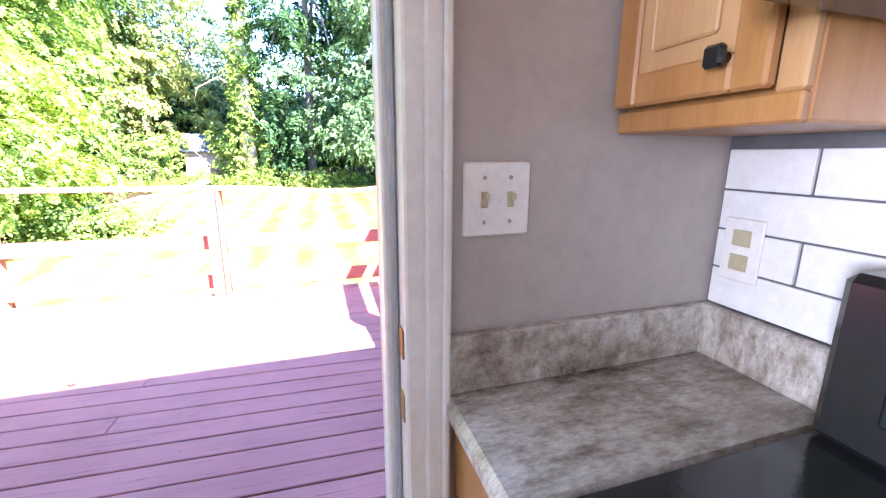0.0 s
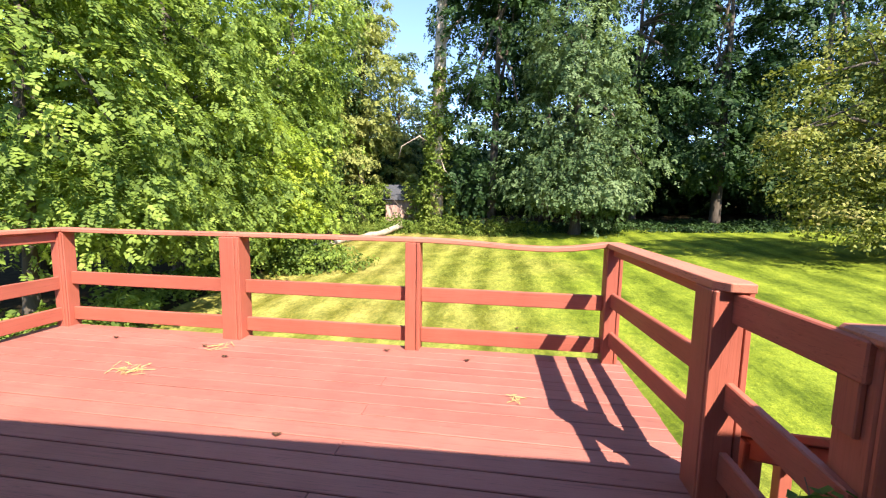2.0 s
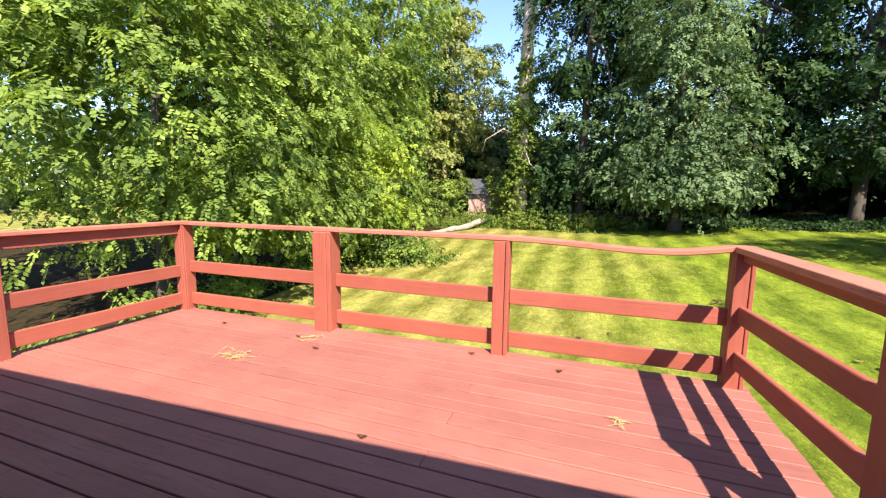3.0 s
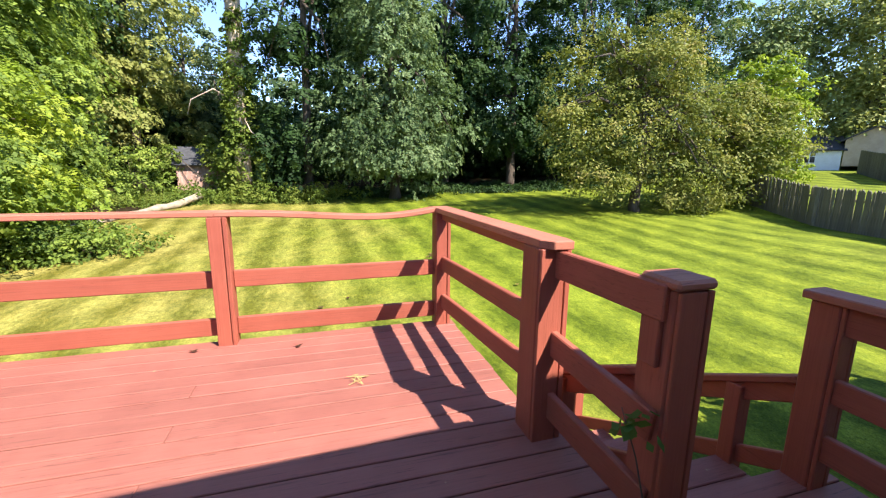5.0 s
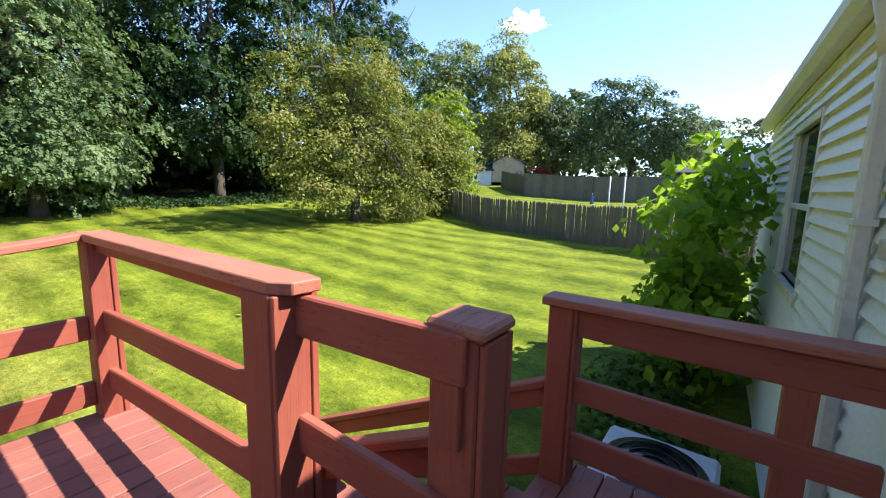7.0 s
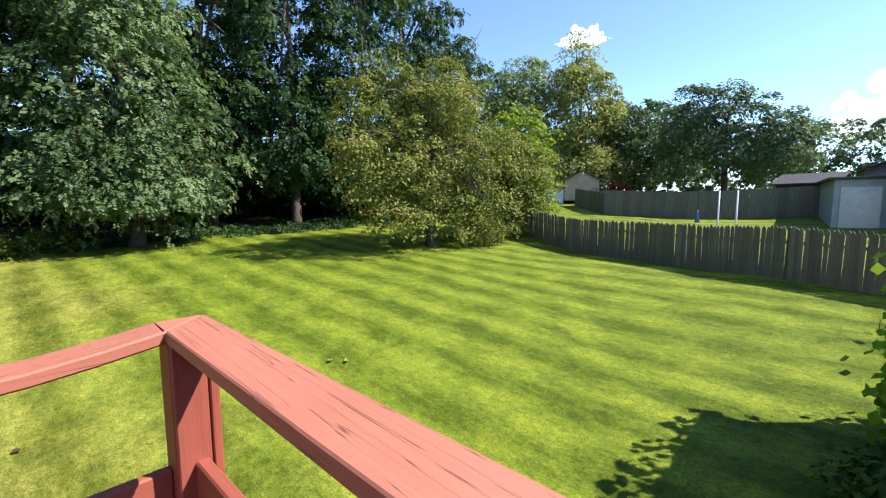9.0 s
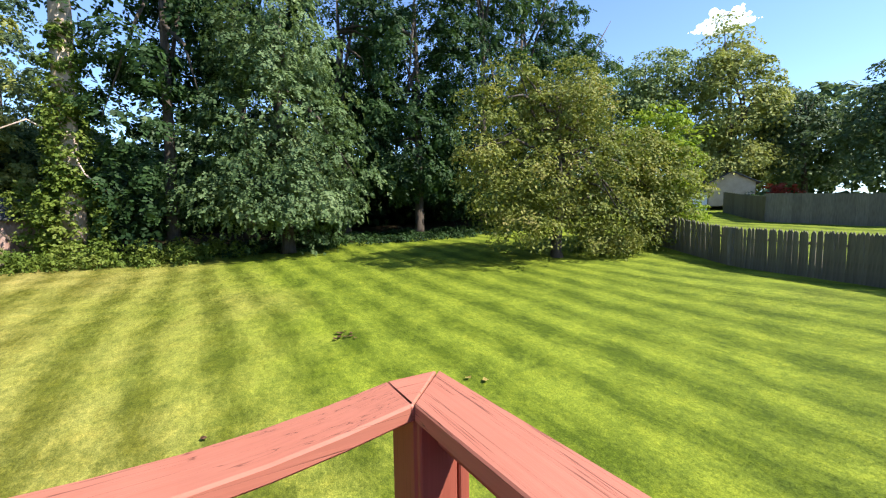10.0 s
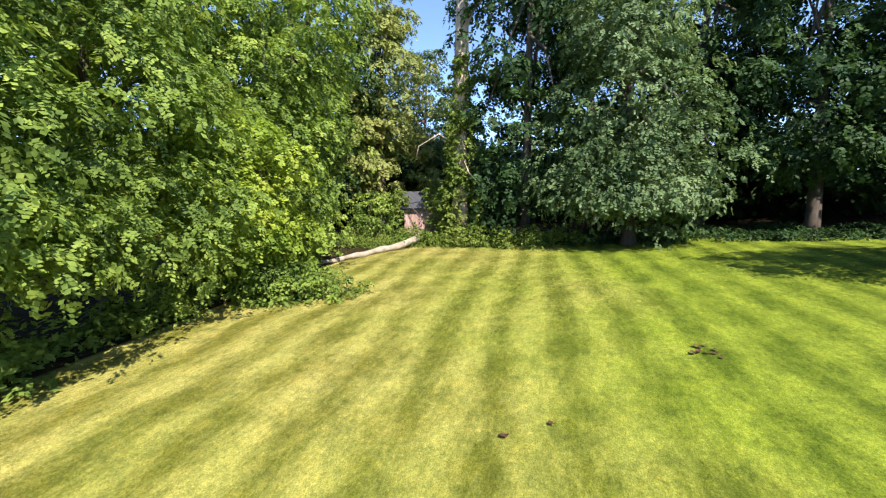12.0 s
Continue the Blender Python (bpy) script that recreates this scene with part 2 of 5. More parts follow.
def lawn(blade=False):
    """Mown lawn: alternate light and dark mowing stripes, dry patches, fine blades."""
    m, nodes, links, b = mat("mown lawn", 0.85, 0, 0.2)
    p = world_coords(nodes, links)
    wob = noise_tex(nodes, links, p, 0.25, 3, 0.5)
    stripes = nodes.new("ShaderNodeTexWave")
    stripes.inputs["Scale"].default_value, stripes.inputs["Distortion"].default_value = 0.275, 0.0
    ps = world_coords(nodes, links, (1, 1, 1), radians(-1.5))
    off = nodes.new("ShaderNodeVectorMath")
    off.operation = "MULTIPLY_ADD"
    links.new(wob.outputs["Color"], off.inputs[0])
    off.inputs[1].default_value = (0.9, 0.9, 0)
    links.new(ps, off.inputs[2])
    links.new(off.outputs[0], stripes.inputs["Vector"])
    big, mid, fine = noise_tex(nodes, links, p, 0.16, 5, 0.6), noise_tex(nodes, links, p, 2.7, 9, 0.72), noise_tex(nodes, links, world_coords(nodes, links, (1.0, 0.6, 1)), 60, 9, 0.85)
    cross = nodes.new("ShaderNodeTexWave")
    cross.inputs["Scale"].default_value = 0.2
    pc = world_coords(nodes, links, (1, 1, 1), radians(52))
    off2 = nodes.new("ShaderNodeVectorMath")
    off2.operation = "MULTIPLY_ADD"
    links.new(wob.outputs["Color"], off2.inputs[0])
    off2.inputs[1].default_value = (3.0, 3.0, 0)
    links.new(pc, off2.inputs[2])
    links.new(off2.outputs[0], cross.inputs["Vector"])
    both = mix(nodes, links, stripes.outputs["Color"], cross.outputs["Color"], 0.26)
    blot = noise_tex(nodes, links, world_coords(nodes, links, (1.0, 0.4, 1), radians(-5.5)), 1.1, 6, 0.65)
    br = ramp(nodes, [(0.36, (0, 0, 0)), (0.64, (1, 1, 1))])
    links.new(blot.outputs[0], br.inputs[0])
    both = mix(nodes, links, both, br.outputs[0], 0.36)
    breakup = noise_tex(nodes, links, world_coords(nodes, links, (1.6, 0.45, 1)), 3.2, 8, 0.8)
    kr = ramp(nodes, [(0.32, (0, 0, 0)), (0.68, (1, 1, 1))])
    links.new(breakup.outputs[0], kr.inputs[0])
    both = mix(nodes, links, both, kr.outputs[0], 0.4)
    tone = nodes.new("ShaderNodeRGBToBW")
    links.new(both, tone.inputs[0])
    crisp = ramp(nodes, [(0.29, (0, 0, 0)), (0.71, (1, 1, 1))])
    links.new(tone.outputs[0], crisp.inputs[0])
    mow = crisp.outputs[0]
    green = mix(nodes, links, (0.072, 0.106, 0.004), (0.195, 0.242, 0.022), mow)
    dry = mix(nodes, links, (0.138, 0.126, 0.020), (0.345, 0.30, 0.095), mow)
    sep = nodes.new("ShaderNodeSeparateXYZ")
    links.new(p, sep.inputs[0])
    lean = nodes.new("ShaderNodeMapRange")
    lean.inputs["From Min"].default_value, lean.inputs["From Max"].default_value = 6.5, -4.0
    links.new(sep.outputs["X"], lean.inputs["Value"])
    patch = nodes.new("ShaderNodeMath")
    patch.operation = "MULTIPLY_ADD"
    links.new(big.outputs[0], patch.inputs[0])
    patch.inputs[1].default_value = 1.6
    neg = nodes.new("ShaderNodeMath")
    neg.operation = "MULTIPLY_ADD"
    links.new(lean.outputs[0], neg.inputs[0])
    neg.inputs[1].default_value, neg.inputs[2].default_value = 1.1, -1.02
    links.new(neg.outputs[0], patch.inputs[2])
    patch.use_clamp = True
    col = mix(nodes, links, green, dry, patch.outputs[0])
    mr = ramp(nodes, [(0.32, (0.58, 0.64, 0.55)), (0.5, (0.95, 0.96, 0.92)), (0.68, (1.2, 1.12, 1.05))])
    links.new(mid.outputs[0], mr.inputs[0])
    col = mix(nodes, links, col, mr.outputs[0], 0.9, "MULTIPLY")
    fr = ramp(nodes, [(0.34, (0.30, 0.36, 0.24)), (0.5, (0.95, 0.97, 0.9)), (0.66, (1.95, 1.8, 1.75))])
    links.new(fine.outputs[0], fr.inputs[0])
    col = mix(nodes, links, col, fr.outputs[0], 0.9, "MULTIPLY")
    tuft = noise_tex(nodes, links, world_coords(nodes, links, (1.0, 0.7, 1)), 14, 7, 0.8)
    tf = ramp(nodes, [(0.36, (0.6, 0.66, 0.55)), (0.52, (1.0, 1.0, 1.0)), (0.66, (1.4, 1.3, 1.35))])
    links.new(tuft.outputs[0], tf.inputs[0])
    col = mix(nodes, links, col, tf.outputs[0], 0.8, "MULTIPLY")
    links.new(col, b.inputs["Base Color"])
    if blade:
        tr, mx = nodes.new("ShaderNodeBsdfTranslucent"), nodes.new("ShaderNodeMixShader")
        links.new(col, tr.inputs[0])
        up = nodes.new("ShaderNodeCombineXYZ")
        up.inputs[1].default_value, up.inputs[2].default_value = -0.25, 0.97
        links.new(up.outputs[0], b.inputs["Normal"])
        mx.inputs[0].default_value = 0.3
        links.new(b.outputs[0], mx.inputs[1])
        links.new(tr.outputs[0], mx.inputs[2])
        links.new(mx.outputs[0], nodes["Material Output"].inputs[0])
    else:
        bump(nodes, links, b, fine.outputs[0], 0.35, 0.015)
    return m


M_LAWN, M_BLADE = lawn(), lawn(True)


def clear_glass():
    m, nodes, links, b = mat("window glass", 0.03)
    b.inputs["Base Color"].default_value = (0.02, 0.025, 0.03, 1)
    return m


M_GLASS = clear_glass()


# ---- mesh helpers ----
def thing(name, label, category, at=(0, 0, 0), group="", kind=""):
    ob = new(name)
    ob.location = at
    return tagged(ob, label, category, group, kind)


def part(name, bm, material, parent=None, label=""):
    me = bpy.data.meshes.new(name)
    bm.to_mesh(me)
    bm.free()
    me.materials.append(material)
    ob = new(name, me)
    if parent is not None:
        ob.parent = parent
        ob.matrix_parent_inverse = Matrix.Translation(-parent.location) if parent.parent is None else Matrix()
    if label:
        ob["label"] = label
    return ob


def add_box(bm, x0, x1, y0, y1, z0, z1, bevel=0.0, m=None):
    r = bmesh.ops.create_cube(bm, size=1.0)
    for v in r["verts"]:
        v.co = Vector(((x0 + x1) / 2 + v.co.x * (x1 - x0), (y0 + y1) / 2 + v.co.y * (y1 - y0), (z0 + z1) / 2 + v.co.z * (z1 - z0)))
    if bevel:
        es = list({e for v in r["verts"] for e in v.link_edges})
        g = bmesh.ops.bevel(bm, geom=es, offset=bevel, segments=1, affect="EDGES")
        vs = list({v for f in g["faces"] for v in f.verts} | {v for v in r["verts"] if v.is_valid})
    else:
        vs = r["verts"]
    if m is not None:
        bmesh.ops.transform(bm, matrix=m, verts=[v for v in vs if v.is_valid])
    return bm


def box(x0, x1, y0, y1, z0, z1, bevel=0.004, m=None):
    return add_box(bmesh.new(), x0, x1, y0, y1, z0, z1, bevel, m)


def beam(a, b, w, h, bevel=0.006, up=(0, 0, 1)):
    """A squared timber from a to b: w wide, h high."""
    a, b = Vector(a), Vector(b)
    d = b - a
    y = d.normalized()
    x = y.cross(Vector(up)).normalized()
    z = x.cross(y)
    m = Matrix((x, y, z)).transposed().to_4x4()
    m.translation = (a + b) / 2
    return box(-w / 2, w / 2, -d.length / 2, d.length / 2, -h / 2, h / 2, bevel, m)


def tube(points, radii, sides=8):
    """A tapered tube through the points."""
    bm = bmesh.new()
    rings = []
    pts = [Vector(p) for p in points]
    for i, (p, r) in enumerate(zip(pts, radii)):
        d = (pts[min(i + 1, len(pts) - 1)] - pts[max(i - 1, 0)]).normalized()
        x = d.cross(Vector((0.31, 0.9, 0.2))).normalized()
        y = d.cross(x)
        rings.append([bm.verts.new(p + r * (math.cos(k * 2 * math.pi / sides) * x + math.sin(k * 2 * math.pi / sides) * y)) for k in range(sides)])
    for a, b in zip(rings, rings[1:]):
        for k in range(sides):
            bm.faces.new((a[k], a[(k + 1) % sides], b[(k + 1) % sides], b[k]))
    bm.faces.new(rings[0][::-1])
    bm.faces.new(rings[-1])
    for f in bm.faces:
        f.smooth = True
    return bm


def from_arrays(name, verts, faces_per, material, parent=None, label=""):
    """A mesh of loose polygons, faces_per corners each."""
    n = len(verts) // faces_per
    me = bpy.data.meshes.new(name)
    me.vertices.add(len(verts))
    me.vertices.foreach_set("co", np.asarray(verts, dtype=np.float32).ravel())
    me.loops.add(len(verts))
    me.loops.foreach_set("vertex_index", np.arange(len(verts), dtype=np.int32))
    me.polygons.add(n)
    me.polygons.foreach_set("loop_start", np.arange(0, len(verts), faces_per, dtype=np.int32))
    me.polygons.foreach_set("loop_total", np.full(n, faces_per, dtype=np.int32))
    me.update(calc_edges=True)
    me.materials.append(material)
    ob = new(name, me)
    if parent is not None:
        ob.parent = parent
        ob.matrix_parent_inverse = Matrix.Translation(-parent.location)
    if label:
        ob["label"] = label
    return ob


def sheet(name, func, xs, ys, material):
    """A sheet whose height is func(x, y)."""
    bm = bmesh.new()
    grid = [[bm.verts.new((x, y, func(x, y))) for x in xs] for y in ys]
    for r0, r1 in zip(grid, grid[1:]):
        for k in range(len(xs) - 1):
            f = bm.faces.new((r0[k], r0[k + 1], r1[k + 1], r1[k]))
            f.smooth = True
    return part(name, bm, material)


def unit(a):
    return a / np.maximum(np.linalg.norm(a, axis=1, keepdims=True), 1e-9)


def leaf_cloud(rng, blobs, count, size, clump=0.35, per=40, aspect=0.6, hollow=0.5, droop=0.0, spray=0):
    """Corners of count small leaves. They sit on boughs: rounded tufts spread over the shell of ellipsoids (x, y, z, rx, ry, rz),
    each with its leaves on its outer and upper side, so that light and dark lie between the tufts. spray: leaves of one twig,
    laid in two ranks along it; with 0 the leaves stand singly."""
    w = np.array([b[3] * b[4] + b[4] * b[5] + b[3] * b[5] for b in blobs])
    nc = max(1, count // per)
    which = rng.choice(len(blobs), nc, p=w / w.sum())
    bl = np.array(blobs)[which]
    d = unit(rng.normal(size=(nc, 3)))
    rad = hollow + (1.0 - hollow) * rng.random(nc) ** 0.6
    rad *= 1 + 0.13 * rng.normal(size=nc)
    centre = bl[:, :3] + d * bl[:, 3:6] * rad[:, None]
    cr = clump * (0.5 + 1.0 * rng.random(nc) ** 1.3)
    k = max(1, spray)
    idx = np.repeat(np.arange(nc), max(1, per // k))
    n = len(idx)
    ld = unit(rng.normal(size=(n, 3)) + 0.85 * d[idx] + np.array([0, 0, 0.6]))
    shell = 0.45 + 0.62 * rng.random(n) ** 0.6
    p = centre[idx] + ld * (cr[idx] * shell)[:, None] * np.array([1.25, 1.25, 0.55])
    p[:, 2] -= 0.34 * (cr[idx] * shell ** 2) * (1 - ld[:, 2])
    nrm = unit(0.8 * ld + np.array([0, 0, 0.5]) + (0.5 if k == 1 else 0.28) * rng.normal(size=(n, 3)))
    if k > 1:
        out_way = ld * np.array([1, 1, 0.3]) + 0.35 * rng.normal(size=(n, 3)) - np.array([0, 0, 0.25])
        t = unit(out_way - nrm * np.sum(out_way * nrm, axis=1, keepdims=True))
        s = np.cross(nrm, t)
        j = np.tile(np.arange(k), n)
        along = (j // 2 + 0.5) / ((k + 1) // 2) - 0.5
        side = np.where(j % 2 == 0, 1.0, -1.0)
        t, s, nrm, p = (np.repeat(q, k, axis=0) for q in (t, s, nrm, p))
        length = size * (k // 2) * 0.62
        p = p + t * (along * length)[:, None] + s * (side * size * 0.42)[:, None] - np.array([0, 0, 1.0]) * (size * 0.9 * (along + 0.5) ** 2)[:, None]
        n = len(p)
        nrm = unit(nrm + 0.22 * rng.normal(size=(n, 3)))
        t = unit(0.65 * t + s * side[:, None] + 0.15 * rng.normal(size=(n, 3)))
        t = unit(t - nrm * np.sum(t * nrm, axis=1, keepdims=True))
    else:
        t = unit(np.cross(nrm, rng.normal(size=(n, 3))) - np.array([0, 0, droop]))
    s = np.cross(nrm, t)
    q = (size * (0.6 + 0.8 * rng.random(n)))[:, None]
    a, b = t * q * 0.5, s * q * 0.5 * aspect
    out = np.empty((n, 4, 3))
    out[:, 0], out[:, 1], out[:, 2], out[:, 3] = p - a, p + b + 0.1 * a, p + a, p - b + 0.1 * a
    return out.reshape(-1, 3)


def limbs(bm_list, rng, base, top, r0, crown, n):
    """Limbs that leave the trunk and reach into the crown's ellipsoids."""
    base, top = Vector(base), Vector(top)
    for i in range(n):
        b = crown[rng.integers(len(crown))]
        s = base.lerp(top, 0.35 + 0.6 * rng.random())
        e = Vector((b[0] + b[3] * rng.uniform(-0.75, 0.75), b[1] + b[4] * rng.uniform(-0.75, 0.75), b[2] + b[5] * rng.uniform(-0.2, 0.8)))
        mid = s.lerp(e, 0.5) + Vector((rng.uniform(-0.3, 0.3), rng.uniform(-0.3, 0.3), 0.12 * (e - s).length))
        bm_list.append(tube([s, mid, e], [r0 * 0.42, r0 * 0.26, r0 * 0.07], 6))


def tree(name, label, category, base, height, r0, crown, count, size, leaf, seed, clump=0.45, n_limbs=7, bark=None, hollow=0.5, per=40, aspect=0.6, lean=(0, 0), spray=0):
    rng = np.random.default_rng(seed)
    t = thing(name, label, category, base)
    bx, by, bz = base
    tip = max(b[2] + 0.55 * b[5] for b in crown)
    top = (bx + lean[0], by + lean[1], min(bz + height, tip))
    pts = [Vector(base).lerp(Vector(top), f) + Vector((rng.uniform(-1, 1), rng.uniform(-1, 1), 0)) * r0 * 0.5 * (f > 0) for f in (0, 0.04, 0.3, 0.6, 1)]
    part("trunk", tube([Vector(base) - Vector((0, 0, 0.15))] + pts[1:], [r0 * 1.5, r0 * 1.1, r0 * 0.85, r0 * 0.6, r0 * 0.12], 10), bark or M_BARK, t)
    bms = []
    limbs(bms, rng, base, top, r0, crown, n_limbs)
    for bm in bms:
        part("limb", bm, bark or M_BARK, t)
    from_arrays("crown", leaf_cloud(rng, crown, count, size, clump, per, aspect, hollow, 0.0, spray), 4, leaf, t)
    return t


# ---- ground ----
def ground_z(x, y):
    f = min(max((y - 7.5) / 20.0, 0.0), 1.35)
    z = -1.5 + 1.25 * f + 0.05 * min(max(x, 0.0), 22.0) * (1 - 0.25 * f) - 0.012 * min(max(-x, 0.0), 10.0)
    z += 0.07 * min(max(x - 17.0, 0.0), 20.0)
    z += 0.32 * min(max((x - 9.0) / 5.5, 0.0), 1.0) * min(max((12.0 - y) / 6.0, 0.0), 1.0)
    return z + 0.03 * math.sin(x * 0.7 + 1.3) * math.sin(y * 0.5)


def spread(*pieces):
    out = []
    for a, b, n in pieces:
        out += [a + (b - a) * i / n for i in range(n)]
    return out + [pieces[-1][1]]


ground = sheet("ground", ground_z, spread((-900, -60, 6), (-60, -15, 9), (-15, 25, 80), (25, 70, 15), (70, 900, 6)),
               spread((-900, -30, 5), (-30, 2, 8), (2, 32, 60), (32, 70, 10), (70, 900, 6)), M_LAWN)
tagged(ground, "sunlit mown lawn with light and dark mowing stripes", "lawn", kind="structure")


# ---- house: the back wall with its door and windows, the kitchen behind; both stand a little askew to the deck ----
KITCHEN = pose(1.343, 2.449, 0.144, 0, 0, 2.3) @ pose(-1.25, -2.39, 0)
HOUSE = pose(1.25, 2.36, 0.02, 0, 0, 3.0) @ pose(-1.25, -2.39, 0)
OUTSIDE = ("wall_back", "wall_end", "wall_end_far", "wall_front", "roof", "siding", "gutter", "downspout", "window_1", "window_2", "door_surround")
before = set(scene.objects)
WALL_IN, WALL_OUT = 2.39, 2.76
DOOR_L, DOOR_R, DOOR_TOP = 0.30, 1.10, 2.05
EAVE = 2.26
HX0, HX1 = -9.0, 9.0
W1, W2 = (2.5, 3.4, 1.16, 1.93), (5.3, 6.5, 0.55, 1.9)
OPEN_L, OPEN_R = 0.345, 1.20
HOLES = [(OPEN_L - 0.03, OPEN_R + 0.03, -0.02, DOOR_TOP + 0.1), W1, W2]
IN_HOLES = [(DOOR_L - 0.04, DOOR_R + 0.04, -0.115, DOOR_TOP)]


def wall_with_holes(name, x0, x1, y0, y1, z0, z1, holes, material, label):
    bm = bmesh.new()
    x = x0
    for hx0, hx1, hz0, hz1 in sorted(holes):
        add_box(bm, x, hx0, y0, y1, z0, z1)
        if hz0 > z0:
            add_box(bm, hx0, hx1, y0, y1, z0, hz0)
        add_box(bm, hx0, hx1, y0, y1, hz1, z1)
        x = hx1
    add_box(bm, x, x1, y0, y1, z0, z1)
    return tagged(part(name, bm, material), label, "wall", kind="structure")


wall_back = wall_with_holes("wall_back", HX0, HX1, 2.612, 2.63, -1.6, EAVE + 0.1, HOLES, M_WHITE, "back wall of the house behind white lap siding")
wall_with_holes("wall_kitchen", -3.5, 1.80, WALL_IN, 2.519, -0.2, 2.2, IN_HOLES, M_WALL, "greige painted kitchen wall beside the back door")
for nm, a in (("wall_end", (HX1 - 0.2, HX1, -6, 2.41, -1.6, EAVE + 0.1)), ("wall_end_far", (HX0, HX0 + 0.2, -6, 2.41, -1.6, EAVE + 0.1)), ("wall_front", (HX0, HX1, -6.2, -6, -1.6, EAVE + 0.1))):
    tagged(part(nm, box(*a, 0), M_SIDING), "pale lap siding of the house", "wall", kind="structure")
tagged(part("wall_tiled", box(1.735, 1.85, -3.5, WALL_IN, -0.2, 2.2, 0), M_GROUT), "kitchen wall under white tiles with dark grout", "wall", kind="structure")
# wall out of view; its opening is assumed, to let fill light in
bm = bmesh.new()
for a in ((-3.5, -1.2, -0.2, 2.2), (0.8, WALL_IN, -0.2, 2.2), (-1.2, 0.8, -0.2, 0.7), (-1.2, 0.8, 2.0, 2.2)):
    add_box(bm, -3.6, -3.5, a[0], a[1], a[2], a[3])
tagged(part("wall_room_west", bm, M_WALL), "unseen greige kitchen wall with an opening added for the fill lamp", "wall", kind="structure")
# area lamp added in that opening to brighten the kitchen
fill_lamp = new("window_daylight", bpy.data.lights.new("window_daylight", "AREA"))
fill_lamp.data.shape, fill_lamp.data.size, fill_lamp.data.size_y, fill_lamp.data.energy, fill_lamp.data.color = "RECTANGLE", 1.9, 1.25, 28.0, (0.95, 0.97, 1.0)
fill_lamp.matrix_world = look((-3.52, -0.2, 1.35), (0.5, 0.1, 1.25))
tagged(part("wall_room_south", box(-3.5, 1.85, -3.6, -3.5, -0.2, 2.2, 0), M_WALL), "greige painted kitchen wall", "wall", kind="structure")
tagged(part("floor", box(-3.5, 1.735, -3.5, WALL_IN, -0.2, -0.11, 0), M_FLOOR), "brown wooden kitchen floor", "floor", kind="structure")
tagged(part("ceiling", box(-3.6, 1.85, -3.6, WALL_IN, 2.2, 2.25, 0), M_CEIL), "white painted kitchen ceiling", "ceiling", kind="structure")
bm = bmesh.new()
vs = [bm.verts.new(p) for p in ((HX0 - 0.2, 2.72, EAVE + 0.12), (HX1 + 0.2, 2.72, EAVE + 0.12), (HX1 + 0.2, -1.8, EAVE + 1.7), (HX0 - 0.2, -1.8, EAVE + 1.7), (HX0 - 0.2, -6.4, EAVE + 0.12), (HX1 + 0.2, -6.4, EAVE + 0.12))]
bm.faces.new((vs[0], vs[1], vs[2], vs[3]))
bm.faces.new((vs[3], vs[2], vs[5], vs[4]))
bm.faces.new((vs[0], vs[4], vs[5], vs[1]))
bm.faces.new((vs[0], vs[3], vs[4]))
bm.faces.new((vs[1], vs[5], vs[2]))
tagged(part("roof", bm, M_SHINGLE), "dark shingled roof of the house", "roof", kind="structure")

# lap siding: each course a wedge
siding = thing("siding", "white aluminium lap siding of the house", "siding", (0, 2.62, 0), kind="structure")
LAP = 0.108


def lap(x0, x1, z):
    bm = bmesh.new()
    prof = [(2.63, z), (2.668, z), (2.672, z - 0.008), (2.634, z + LAP), (2.63, z + LAP)]
    a, b = [bm.verts.new((x0, y, zz)) for y, zz in prof], [bm.verts.new((x1, y, zz)) for y, zz in prof]
    for k in range(5):
        bm.faces.new((a[k], b[k], b[(k + 1) % 5], a[(k + 1) % 5]))
    bm.faces.new(a[::-1])
    bm.faces.new(b)
    bmesh.ops.recalc_face_normals(bm, faces=bm.faces)
    return bm


SIDE_HOLES = [(OPEN_L - 0.14, OPEN_R + 0.14, -0.3, DOOR_TOP + 0.16)] + [(a - 0.07, b + 0.07, c - 0.08, d + 0.07) for a, b, c, d in (W1, W2)]
z = -1.45
while z < EAVE:
    x = HX0
    for hx0, hx1, hz0, hz1 in SIDE_HOLES:
        if hz0 < z + LAP * 0.6 and z + LAP * 0.4 < hz1:
            part("siding_course", lap(x, hx0, z), M_SIDING, siding)
            x = hx1
    part("siding_course", lap(x, HX1, z), M_SIDING, siding)
    z += LAP

# gutter and downspout
gut = thing("gutter", "white metal gutter under the roof edge", "gutter", (0, 2.6, EAVE))
bm = bmesh.new()
prof = [(2.665, EAVE + 0.12), (2.665, EAVE + 0.0), (2.745, EAVE + 0.0), (2.785, EAVE + 0.06), (2.795, EAVE + 0.12), (2.78, EAVE + 0.12), (2.77, EAVE + 0.065), (2.735, EAVE + 0.012), (2.677, EAVE + 0.012), (2.677, EAVE + 0.12)]
a, b = [bm.verts.new((HX0 - 0.2, y, zz)) for y, zz in prof], [bm.verts.new((HX1 + 0.2, y, zz)) for y, zz in prof]
for k in range(10):
    bm.faces.new((a[k], b[k], b[(k + 1) % 10], a[(k + 1) % 10]))
part("trough", bm, M_WHITE, gut)
DSX = 3.7
ds = thing("downspout", "dirty white downspout on the siding", "downspout", (DSX, 2.7, -1.3))
part("elbow", tube([(DSX, 2.735, EAVE + 0.02), (DSX, 2.74, EAVE - 0.08), (DSX, 2.712, EAVE - 0.22), (DSX, 2.706, EAVE - 0.34)], [0.055, 0.062, 0.056, 0.046], 12), M_WHITE, ds)
